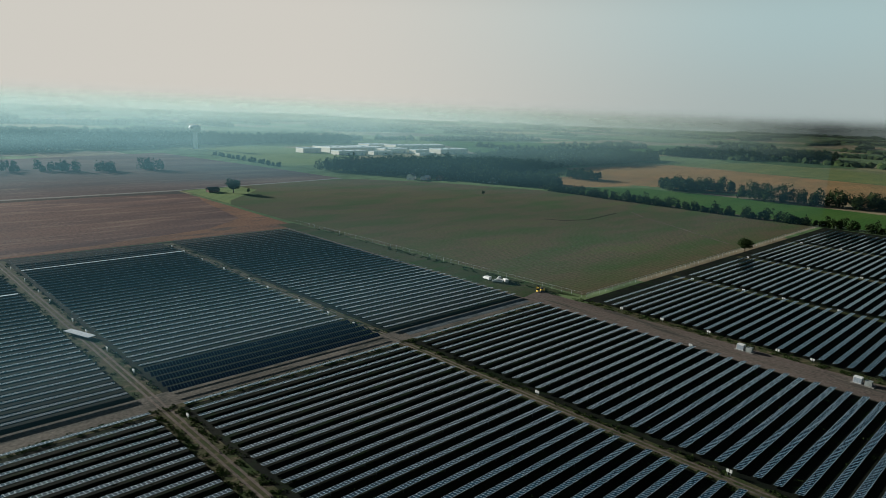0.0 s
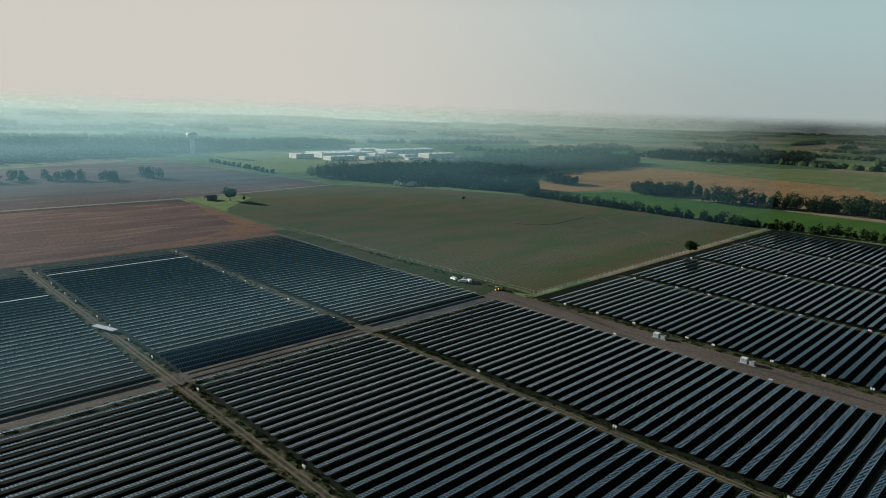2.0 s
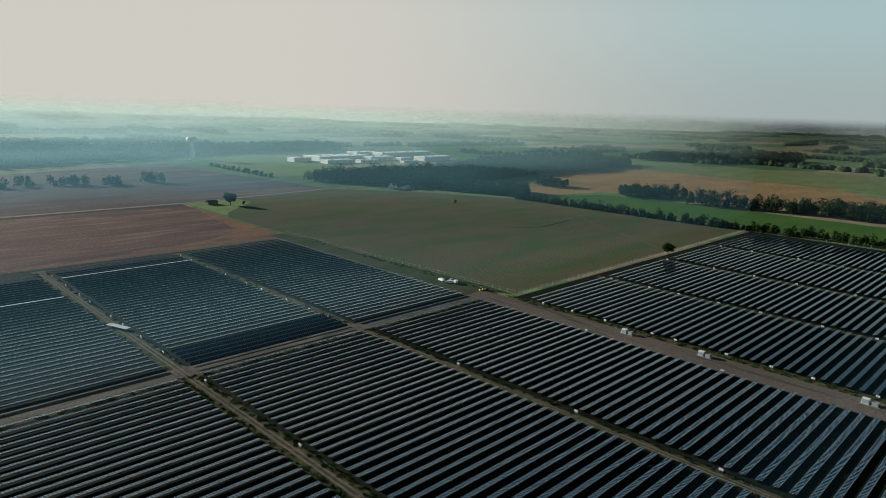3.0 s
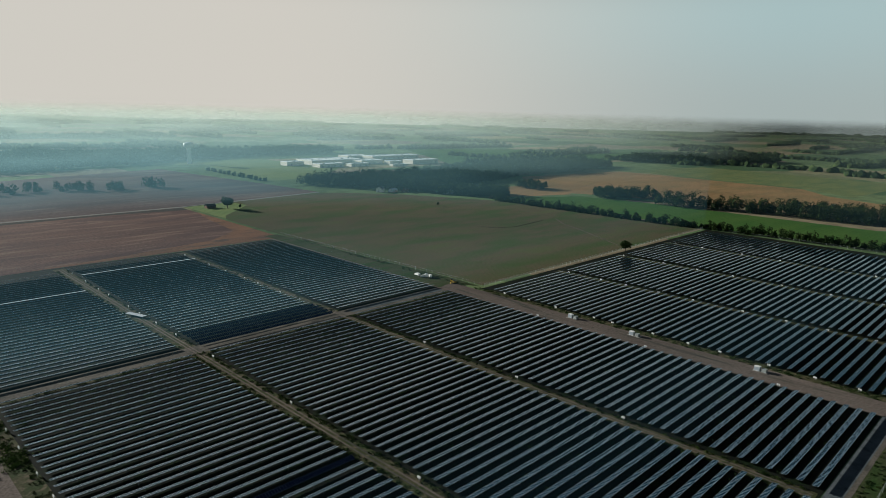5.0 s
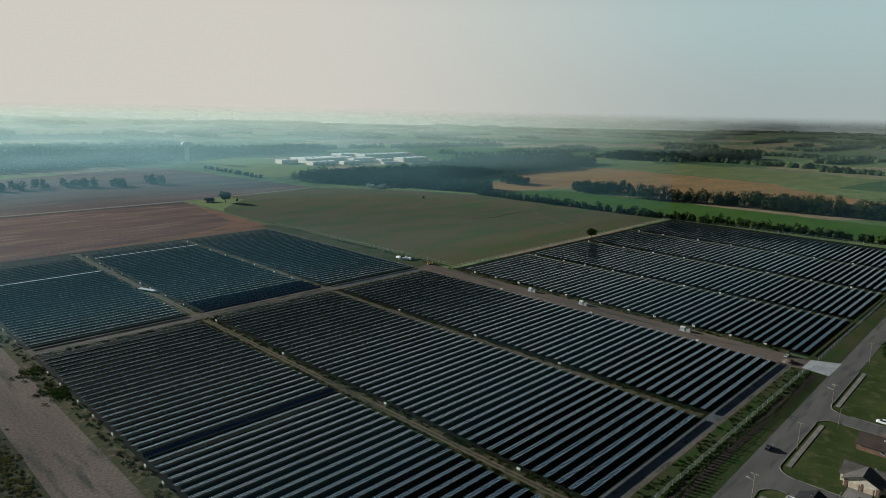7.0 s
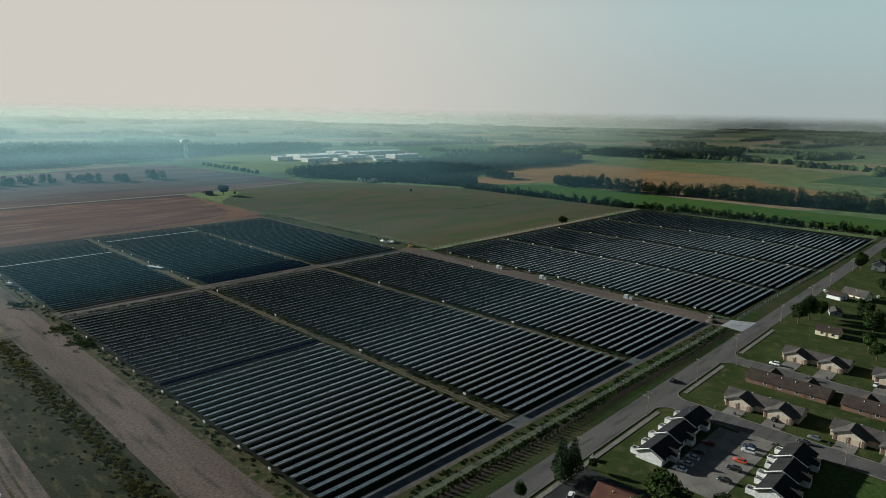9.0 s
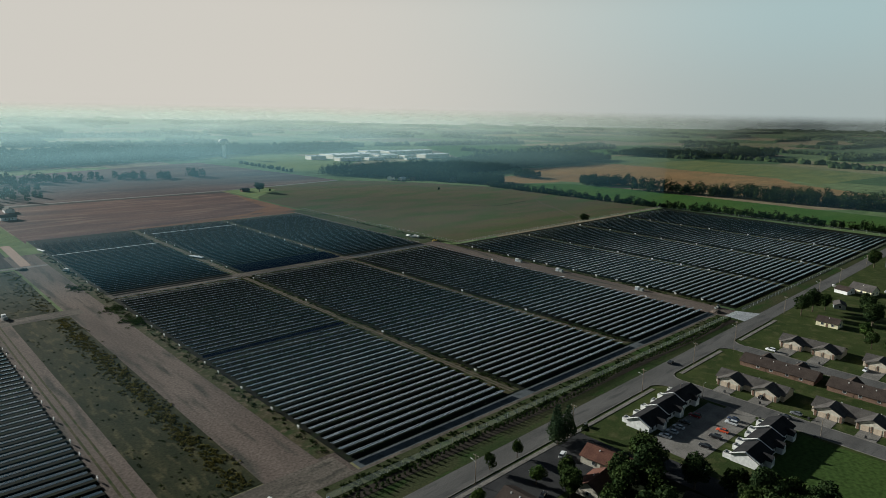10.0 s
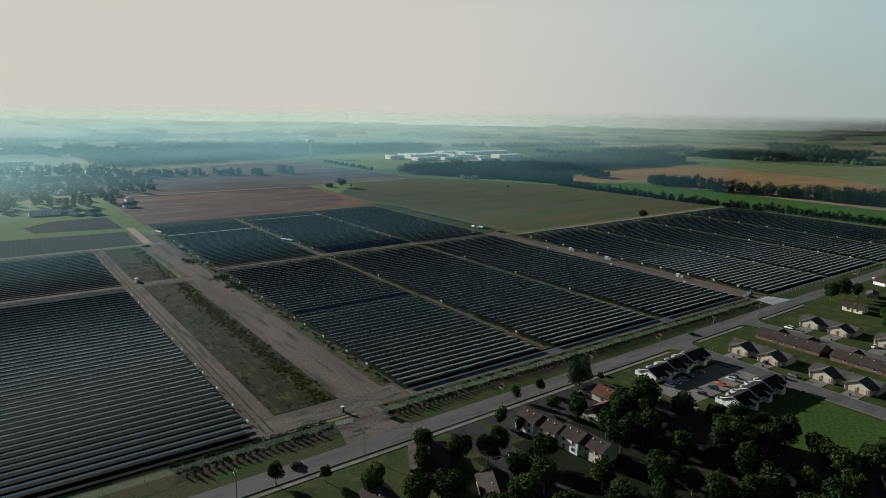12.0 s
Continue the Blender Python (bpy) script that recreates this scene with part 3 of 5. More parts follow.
# ---- vegetation ----
def leaf_cloud(centres, radii, count, size, squash=1.0, rng=NP):
    """Quads for leaf sprays over the skins of several lobes: vertices (4n, 3) and faces."""
    centres, radii = np.asarray(centres, float), np.asarray(radii, float)
    pick = rng.choice(len(radii), count, p=radii**2 / (radii**2).sum())
    d = rng.normal(size=(count, 3))
    d /= np.linalg.norm(d, axis=1)[:, None]
    rr = radii[pick] * rng.uniform(0.72, 1.06, count)
    p = centres[pick] + d * rr[:, None] * (1, 1, squash)
    nrm = d + rng.normal(scale=0.55, size=(count, 3))
    nrm /= np.linalg.norm(nrm, axis=1)[:, None]
    u = np.cross(nrm, rng.normal(size=(count, 3)))
    u /= np.linalg.norm(u, axis=1)[:, None]
    v = np.cross(nrm, u)
    s = size * rng.uniform(0.55, 1.25, count)[:, None]
    k = rng.uniform(0.5, 0.9, count)[:, None]
    q = np.stack([p - u * s, p - v * s * k, p + u * s, p + v * s * k], 1).reshape(-1, 3)
    return q


def quads(q, start=0):
    n = len(q) // 4
    return (np.arange(n * 4).reshape(-1, 4) + start).tolist()


def crown_lobes(h, r, base, n, rng, tall=1.0):
    cs, rs = [(0, 0, base + (h - base) * 0.5)], [min(r, (h - base) / 2) * 0.72]
    for k in range(n):
        a = rng.uniform(0, 2 * math.pi)
        f = rng.uniform(0.35, 1.0)
        zz = base + (h - base) * rng.uniform(0.18, 0.82)
        wide = math.sin(math.pi * (0.12 + 0.8 * (zz - base) / (h - base))) ** 0.7
        cs.append((math.cos(a) * r * 0.62 * f * wide, math.sin(a) * r * 0.62 * f * wide, zz))
        rs.append(r * rng.uniform(0.28, 0.46))
    return cs, rs


def trunk_bm(h, r, base, rng):
    bm = bmesh.new()
    rod(bm, (0, 0, -0.1), (0.1, 0.05, base + (h - base) * 0.45), h * 0.022 + 0.05, h * 0.010, 8)
    for k in range(6):
        a = rng.uniform(0, 2 * math.pi)
        z0 = base + (h - base) * rng.uniform(0.0, 0.35)
        rod(bm, (0, 0, z0), (math.cos(a) * r * 0.6, math.sin(a) * r * 0.6, z0 + (h - base) * rng.uniform(0.2, 0.4)), h * 0.009, 0.03, 5)
    return bm


TREES = []
for k, (h, r, base, n, cnt, sz, mt) in enumerate([(12.5, 5.2, 2.4, 13, 2300, 0.42, "leaf"), (10.5, 4.4, 2.0, 11, 1900, 0.40, "leaf"), (13.5, 5.6, 2.2, 15, 2500, 0.44, "leaf_dark"),
                                                  (8.5, 3.6, 1.7, 10, 1500, 0.36, "leaf_bright"), (6.0, 2.5, 1.4, 8, 900, 0.30, "leaf")]):
    rng = np.random.default_rng(40 + k)
    cs, rs = crown_lobes(h, r, base, n, rng)
    q = leaf_cloud(cs, rs, cnt, sz, 0.9, rng)
    TREES.append((h, raw("crown", q.tolist(), quads(q), M[mt]), mesh_of("trunk", trunk_bm(h, r, base, rng), M["bark"])))
rng = np.random.default_rng(60)
cs = [(0, 0, 3.0 + 9.5 * t) for t in np.linspace(0, 1, 9)]
rs = [3.3 * (1 - 0.8 * t) + 0.3 for t in np.linspace(0, 1, 9)]
q = leaf_cloud(cs, rs, 2000, 0.34, 0.5, rng)
TREES.append((13.0, raw("crown", q.tolist(), quads(q), M["conifer"]), mesh_of("trunk", trunk_bm(12, 1.2, 2.0, rng), M["bark"])))
TREE_LABEL = ["broadleaf tree with a rounded uneven green crown", "broadleaf tree with a loose green crown", "large dark green shade tree with spreading crown",
              "young bright green tree with an airy crown", "small rounded green yard tree", "tall dark conifer with a ragged crown"]


def tree(x, y, kind_, h, group="neighbourhood trees", turn=None, wide=1.0):
    h0, crown, trunk = TREES[kind_]
    s = h / h0
    t = thing("tree", pose(x, y, float(terrain(x, y)), 0, 0, R.uniform(0, 360) if turn is None else turn) @ Matrix.Diagonal((s * wide, s * wide, s, 1)), TREE_LABEL[kind_], "tree", group)
    part("trunk", trunk, None, t)
    part("crown", crown, None, t)
    return t


def wood(name, pts, label, mt, leaves=110, size=1.5, kind="stuff"):
    """Many trees as one body of leaf sprays: pts are rows of x, y, height, crown radius."""
    out = []
    for x, y, h, r in pts:
        cs, rs = crown_lobes(h, r, h * 0.02, 9, NP)
        cs += [(r * math.cos(a) * 0.45, r * math.sin(a) * 0.45, h * 0.22) for a in (0.4, 2.5, 4.6)]
        rs += [r * 0.42] * 3
        g = float(terrain(x, y))
        out.append(leaf_cloud(cs, rs, leaves, size) + (x, y, g))
    q = np.concatenate(out)
    q[:, 2] = np.maximum(q[:, 2], 0.0)
    return tagged(new(name, raw(name, q.tolist(), quads(q), M[mt])), label, "trees", kind=kind)


def inside(poly, x, y):
    hit = False
    for (x0, y0), (x1, y1) in zip(poly, poly[1:] + poly[:1]):
        if (y0 > y) != (y1 > y) and x < (x1 - x0) * (y - y0) / (y1 - y0) + x0:
            hit = not hit
    return hit


def fill(poly, step, h0, h1):
    xs, ys = [p[0] for p in poly], [p[1] for p in poly]
    pts = []
    x = min(xs)
    while x < max(xs):
        y = min(ys)
        while y < max(ys):
            px, py = x + R.uniform(-0.45, 0.45) * step, y + R.uniform(-0.45, 0.45) * step
            if inside(poly, px, py):
                h = R.uniform(h0, h1)
                pts.append((px, py, h, h * R.uniform(0.36, 0.5)))
            y += step
        x += step
    return pts


def along(line, step, h0, h1, jitter=3.0, gaps=0.0):
    pts = []
    for (x0, y0), (x1, y1) in zip(line, line[1:]):
        n = max(1, int(math.hypot(x1 - x0, y1 - y0) / step))
        for k in range(n):
            if R.random() < gaps:
                continue
            f = (k + R.random()) / n
            h = R.uniform(h0, h1)
            pts.append((x0 + (x1 - x0) * f + R.uniform(-jitter, jitter), y0 + (y1 - y0) * f + R.uniform(-jitter, jitter), h, h * R.uniform(0.38, 0.55)))
    return pts


WOOD = [(500, 775), (530, 712), (580, 655), (600, 600), (640, 580), (720, 620), (820, 630), (960, 668), (1110, 655), (1330, 690), (1300, 770), (1150, 830), (900, 800), (700, 760), (580, 780)]
wood("woodland", fill(WOOD, 11.0, 16, 25), "dense dark green broadleaf woodland", "leaf_dark", 170, 1.35)
wood("woodland_far", fill([(1480, 770), (1560, 640), (1860, 500), (1960, 520), (1900, 650), (1700, 800)], 14, 19, 27), "dark distant woodland block", "leaf_dark", 100, 2.0)
wood("tree_belt", fill([(766, 388), (800, 420), (856, 345), (838, 330)], 10.0, 12, 21) + fill([(772, 300), (800, 308), (835, 215), (885, 120), (910, -120), (855, -120), (808, 190)], 12.5, 11, 25), "belt of dark rounded trees beside green field", "leaf_dark", 420, 1.0)
wood("hedgerow", along([(628, 470), (630, 400), (632, 275), (640, 185), (650, 120), (656, 40), (664, -70), (680, -260)], 2.4, 3.5, 13.0, 4.0, 0.06), "uneven hedgerow of small trees and shrubs", "leaf_dark", 150, 0.85)
wood("farm_trees", fill([(596, 596), (634, 500), (690, 486), (700, 520), (640, 580)], 7.5, 10, 19) + along([(690, 490), (640, 470)], 6, 7, 12) + fill([(770, 505), (805, 505), (815, 545), (780, 550)], 9, 11, 18), "trees round a white farmstead", "leaf_dark", 220, 1.0)
wood("hedge_pasture", along([(492, 1055), (486, 830)], 8, 5, 9, 4), "low hedge beside pasture", "leaf", 70, 1.3)
wood("hedge_fallow", along([(60, 880), (200, 880), (262, 850), (330, 862)], 6, 7, 17, 14, 0.15) + along([(40, 900), (200, 905)], 7, 7, 15, 18, 0.2), "scattered trees along a fallow field", "leaf_dark", 130, 1.3)
TOWN = fill([(-330, 640), (-30, 660), (20, 660), (70, 720), (60, 1100), (-330, 1200)], 21, 8, 15) + fill([(-330, 540), (-140, 560), (-100, 575), (-10, 560), (-10, 640), (-330, 640)], 19, 8, 14)
wood("town_trees", TOWN, "hazy trees of a small town", "leaf_dark", 150, 1.2)
wood("tower_woods", fill([(60, 1120), (480, 1240), (700, 1330), (1000, 1330), (1000, 1440), (300, 1500), (40, 1300)], 15, 14, 25), "hazy wood behind the water tower", "leaf_dark", 85, 2.0)

# far woodlots and hedges, one body of rough clumps
base_bm = bmesh.new()
bmesh.ops.create_icosphere(base_bm, subdivisions=1, radius=1.0)
base_v = np.array([v.co[:] for v in base_bm.verts])
base_f = np.array([[v.index for v in f.verts] for f in base_bm.faces])
base_bm.free()
cl = []
for k in range(250):
    a, r = radians(R.uniform(-6, 112)), 1450 + 7000 * R.random() ** 1.35
    cx, cy = 100 + r * math.cos(a), 50 + r * math.sin(a)
    if math.hypot(cx - 870, cy - 1080) < 330:
        continue
    ln, dp = R.uniform(80, 380) * (1 + r / 5000), R.choice((14, 14, 30, 70))
    turn = radians(R.choice((0, 90)) + R.uniform(-6, 6))
    st = 13 if r < 2300 else 20 if r < 3600 else 34
    for i in range(int(ln / st)):
        for j in range(max(1, int(dp / st))):
            u, v = (i - ln / st / 2) * st + R.uniform(-6, 6), j * st + R.uniform(-6, 6)
            cl.append((cx + u * math.cos(turn) - v * math.sin(turn), cy + u * math.sin(turn) + v * math.cos(turn), st * R.uniform(0.6, 0.95), R.uniform(6, 11)))
cl = np.array(cl)
wob = 1 + NP.normal(scale=0.16, size=(len(cl), len(base_v), 1))
vv = base_v[None] * wob * np.stack([cl[:, 2], cl[:, 2], cl[:, 3]], 1)[:, None] + np.stack([cl[:, 0], cl[:, 1], terrain(cl[:, 0], cl[:, 1]) + cl[:, 3] * 0.45], 1)[:, None]
ff = base_f[None] + (np.arange(len(cl)) * len(base_v))[:, None, None]
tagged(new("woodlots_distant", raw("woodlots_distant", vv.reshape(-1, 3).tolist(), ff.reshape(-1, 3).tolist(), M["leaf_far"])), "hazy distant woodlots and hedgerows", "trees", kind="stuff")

# ---- haze over the distance, painted on see-through sheets ----
def haze_material(name, amount, right, tone):
    m, nt, p = nodes(name)
    geo = nt.nodes.new("ShaderNodeNewGeometry")
    sep = nt.nodes.new("ShaderNodeSeparateXYZ")
    nt.links.new(geo.outputs["Position"], sep.inputs["Vector"])

    def span(src, a, b, c, d):
        n = nt.nodes.new("ShaderNodeMapRange")
        n.interpolation_type = "SMOOTHSTEP"
        for k, v in enumerate((a, b, c, d)):
            n.inputs[k + 1].default_value = v
        nt.links.new(src, n.inputs[0])
        return n.outputs[0]

    def math_(op, a, b):
        n = nt.nodes.new("ShaderNodeMath")
        n.operation = op
        for k, v in enumerate((a, b)):
            if isinstance(v, float):
                n.inputs[k].default_value = v
            else:
                nt.links.new(v, n.inputs[k])
        return n.outputs[0]

    tc = nt.nodes.new("ShaderNodeTexCoord")
    s2 = nt.nodes.new("ShaderNodeSeparateXYZ")
    nt.links.new(tc.outputs["UV"], s2.inputs["Vector"])
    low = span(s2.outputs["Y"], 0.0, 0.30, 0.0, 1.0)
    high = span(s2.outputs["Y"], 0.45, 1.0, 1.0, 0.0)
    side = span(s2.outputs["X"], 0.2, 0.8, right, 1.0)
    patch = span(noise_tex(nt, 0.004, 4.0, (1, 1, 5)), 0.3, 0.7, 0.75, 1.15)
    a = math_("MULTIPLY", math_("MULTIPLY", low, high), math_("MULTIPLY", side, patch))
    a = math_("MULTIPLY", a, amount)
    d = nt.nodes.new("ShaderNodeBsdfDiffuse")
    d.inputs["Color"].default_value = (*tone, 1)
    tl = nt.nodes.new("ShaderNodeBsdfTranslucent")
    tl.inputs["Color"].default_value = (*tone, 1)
    # normals set towards the sun, so the painted haze is lit evenly all round
    for n in (d, tl):
        side_ = nt.nodes.new("ShaderNodeCombineXYZ")
        for k in range(3):
            side_.inputs[k].default_value = SUN_DIR[k] * (1 if n is d else -1)
        nt.links.new(side_.outputs[0], n.inputs["Normal"])
    body = nt.nodes.new("ShaderNodeMixShader")
    body.inputs["Fac"].default_value = 0.5
    nt.links.new(d.outputs[0], body.inputs[1])
    nt.links.new(tl.outputs[0], body.inputs[2])
    clear = nt.nodes.new("ShaderNodeBsdfTransparent")
    mx = nt.nodes.new("ShaderNodeMixShader")
    nt.links.new(a, mx.inputs["Fac"])
    nt.links.new(clear.outputs[0], mx.inputs[1])
    nt.links.new(body.outputs[0], mx.inputs[2])
    nt.links.new(mx.outputs[0], nt.nodes["Material Output"].inputs["Surface"])
    nt.nodes.remove(p)
    return m


def haze_shell(radius, height, amount, right, tone):
    """A tall see-through shell with haze painted on it, on an arc; u runs from the right round to the sun's side, v
    upwards.
    """
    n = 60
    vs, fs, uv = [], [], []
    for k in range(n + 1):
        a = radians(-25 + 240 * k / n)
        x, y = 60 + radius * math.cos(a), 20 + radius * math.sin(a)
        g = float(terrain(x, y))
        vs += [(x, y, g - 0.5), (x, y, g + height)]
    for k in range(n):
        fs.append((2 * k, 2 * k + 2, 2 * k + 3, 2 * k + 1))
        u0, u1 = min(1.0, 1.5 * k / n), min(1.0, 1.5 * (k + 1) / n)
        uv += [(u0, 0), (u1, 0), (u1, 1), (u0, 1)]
    me = raw("haze_shell", vs, fs, haze_material("painted_haze", amount, right, tone), True)
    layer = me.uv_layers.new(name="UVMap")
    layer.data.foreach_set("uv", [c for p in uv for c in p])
    tagged(new("haze_shell", me), "see-through tinted shell painting haze over distant land", "mist", kind="stuff")


def haze_sheet(x0, x1, y, height, amount, right, tone):
    """A straight see-through sheet with haze painted on it, over the fields; u runs from its thin end at x0 to its full
    end at x1.
    """
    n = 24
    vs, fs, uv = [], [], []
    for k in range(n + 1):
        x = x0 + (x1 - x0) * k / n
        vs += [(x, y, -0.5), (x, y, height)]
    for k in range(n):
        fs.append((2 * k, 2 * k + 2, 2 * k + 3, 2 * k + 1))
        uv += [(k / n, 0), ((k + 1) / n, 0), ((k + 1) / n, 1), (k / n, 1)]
    me = raw("haze_shell", vs, fs, haze_material("painted_haze", amount, right, tone), True)
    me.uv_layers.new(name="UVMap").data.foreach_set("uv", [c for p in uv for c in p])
    tagged(new("haze_shell", me), "see-through tinted sheet painting haze over the solar field", "mist", kind="stuff")


# added sheets tinted as aerial haze: blue and faint nearby, paler far off
haze_sheet(700, -700, -30, 70, 0.009, 0.8, (0.07, 0.18, 0.25))
haze_sheet(640, -700, 175, 92, 0.08, 0.35, (0.07, 0.18, 0.24))
haze_sheet(160, -420, 430, 92, 0.36, 0.0, (0.19, 0.27, 0.26))
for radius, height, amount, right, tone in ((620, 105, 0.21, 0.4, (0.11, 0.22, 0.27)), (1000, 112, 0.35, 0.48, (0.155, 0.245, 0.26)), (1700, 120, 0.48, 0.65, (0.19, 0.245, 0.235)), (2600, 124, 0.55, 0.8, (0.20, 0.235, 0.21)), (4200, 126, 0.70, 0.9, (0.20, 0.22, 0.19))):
    haze_shell(radius, height, amount, right, tone)

# ---- buildings ----
def gable_walls(L, W, eave, rise):
    """Walls with gable ends; the ridge runs along x."""
    bm = bmesh.new()
    prof = [(-W / 2, -0.1), (W / 2, -0.1), (W / 2, eave), (0, eave + rise), (-W / 2, eave)]
    a = [bm.verts.new((-L / 2, y, z)) for y, z in prof]
    b = [bm.verts.new((L / 2, y, z)) for y, z in prof]
    bm.faces.new(a)
    bm.faces.new(b)
    for k in range(5):
        bm.faces.new((a[k], a[(k + 1) % 5], b[(k + 1) % 5], b[k]))
    return bm


def gable_roof(L, W, eave, rise, over=0.5, th=0.16, hip=0.0):
    """Two roof slabs with thickness and overhang; hip pulls the ridge ends in."""
    bm = bmesh.new()
    sl = rise / (W / 2)
    for s in (-1, 1):
        top = [(-L / 2 - over + hip, 0, eave + rise + 0.03), (L / 2 + over - hip, 0, eave + rise + 0.03), (L / 2 + over, s * (W / 2 + over), eave - over * sl + 0.03), (-L / 2 - over, s * (W / 2 + over), eave - over * sl + 0.03)]
        lo = [bm.verts.new(p) for p in top]
        hi = [bm.verts.new((x, y, z + th)) for x, y, z in top]
        bm.faces.new(lo)
        bm.faces.new(hi)
        for k in range(4):
            bm.faces.new((lo[k], lo[(k + 1) % 4], hi[(k + 1) % 4], hi[k]))
    if hip:
        for s in (-1, 1):
            face(bm, (s * (L / 2 + over - hip), 0, eave + rise + 0.03 + th), (s * (L / 2 + over), W / 2 + over, eave - over * sl + 0.03 + th), (s * (L / 2 + over), -W / 2 - over, eave - over * sl + 0.03 + th))
    return bm


def ring_mesh(name, w, h, t, d, material):
    bm = bmesh.new()
    box(bm, 0, 0, 0, w + 2 * t, d, t)
    box(bm, 0, 0, h + t, w + 2 * t, d, t)
    for s in (-1, 1):
        box(bm, s * (w / 2 + t / 2), 0, t, t, d, h)
    return mesh_of(name, bm, material)


def slab_mesh(name, w, h, d, material, z=0.0):
    bm = bmesh.new()
    box(bm, 0, 0, z, w, d, h)
    return mesh_of(name, bm, material)


WIN_FRAME = ring_mesh("window", 1.2, 1.25, 0.1, 0.12, M["white"])
WIN_PANE = slab_mesh("pane", 1.2, 1.25, 0.05, M["window"], 0.1)
DOOR = slab_mesh("door", 0.95, 2.05, 0.12, M["brick"])
GARAGE = slab_mesh("garage_door", 2.7, 2.2, 0.12, M["garage"])
VENT = slab_mesh("roof_vent", 0.35, 0.5, 0.35, M["white"])


def fix(parent, side, u, z, mesh, name, L, W, y_off=0.0):
    """Sets a flat fitting on a wall: side n, s, e or w of the walls, u along it, z its foot."""
    m = {"s": pose(u, -W / 2 - 0.05, z), "n": pose(u, W / 2 + 0.05, z, 0, 0, 180), "e": pose(L / 2 + 0.05, u, z, 0, 0, 90), "w": pose(-L / 2 - 0.05, u, z, 0, 0, -90)}[side]
    ob = part(name, mesh, None, parent)
    ob.matrix_basis = m
    if mesh == WIN_FRAME:
        part("pane", WIN_PANE, None, ob)
    return ob


def house(x, y, turn, L, W, eave, rise, wall, roof, label, windows=(), doors=(), vents=2, hip=0.0, group="", garages=()):
    h = thing("house", pose(x, y, 0, 0, 0, turn), label, "house", group)
    if hip:
        bm = bmesh.new()
        box(bm, 0, 0, -0.1, L, W, eave + 0.1)
        part("wall", bm, M[wall], h)
    else:
        part("wall", gable_walls(L, W, eave, rise), M[wall], h)
    r = part("roof", gable_roof(L, W, eave, rise, hip=hip), M[roof], h)
    for side, u, z in windows:
        fix(h, side, u, z, WIN_FRAME, "window", L, W)
    for side, u in doors:
        fix(h, side, u, 0.0, DOOR, "door", L, W)
    for side, u in garages:
        fix(h, side, u, 0.0, GARAGE, "garage_door", L, W)
    for k in range(vents):
        v = part("roof_vent", VENT, None, r)
        v.location = ((k + 0.5 - vents / 2) * L / max(vents, 1) * 0.7, W * 0.14, eave + rise * 0.72 + 0.05)
    return h


def apartments(x, y, turn, label, stretch=1.0):
    """Three stepped white sections with dark roofs, white gable fins and small porch gables."""
    h = thing("apartment_building", pose(x, y, 0, 0, 0, turn), label, "apartment building", "white apartments")
    for k in range(3):
        L, W, ev, rs = 15.0 * stretch, 9.6, 2.6 + 0.25 * k, 2.3
        cx, cy = (k - 1) * 15.2 * stretch, 0.9 * (k - 1)
        w = part("section", gable_walls(L, W, ev, rs), M["white"], h)
        w.location = (cx, cy, 0)
        r = part("roof", gable_roof(L + 0.3, W, ev, rs, 0.35), M["roof_black"], h)
        r.location = (cx, cy, 0)
        bm = bmesh.new()
        for s in (-1, 1):
            a = Vector((0, 0, ev + rs + 0.12))
            b = Vector((0, s * (W / 2 + 0.5), ev + 0.02))
            d = b - a
            m = Matrix.Translation((a + b) / 2) @ Matrix.Rotation(math.atan2(d.z, abs(d.y)) * s, 4, "X") @ Matrix.Diagonal((0.5, d.length, 0.45, 1))
            bmesh.ops.create_cube(bm, size=1.0, matrix=m)
        f = part("gable_fin", bm, M["white"], h, "white rake board across dark roof")
        f.location = (cx - L / 2 - 0.1, cy, 0)
        for u in (-4.9, -2.1, 2.0, 4.9):
            ob = fix(h, "s", cx + u, 0.9, WIN_FRAME, "window", 0, W)
            ob.location.y += cy
            ob = fix(h, "n", cx + u, 0.9, WIN_FRAME, "window", 0, W)
            ob.location.y += cy
        p = part("porch", gable_walls(3.4, 3.0, 2.6, 1.5), M["white"], h)
        p.matrix_basis = pose(cx + 0.2, cy - W / 2 - 0.6, 0, 0, 0, 90)
        pr = part("porch_roof", gable_roof(3.4, 3.0, 2.6, 1.5, 0.25), M["roof_black"], h)
        pr.matrix_basis = pose(cx + 0.2, cy - W / 2 - 0.6, 0.02, 0, 0, 90)
        for u in (-4.5, 3.5):
            bm = bmesh.new()
            box(bm, -1.3, 0, -0.05, 0.12, 3.0, 1.9)
            box(bm, 1.3, 0, -0.05, 0.12, 3.0, 1.9)
            box(bm, 0, 1.5, -0.05, 2.7, 0.12, 1.9)
            sc = part("patio_screen", bm, M["white"], h, "white vinyl patio screen")
            sc.location = (cx + u, cy + W / 2 + 1.45, 0)
    return h


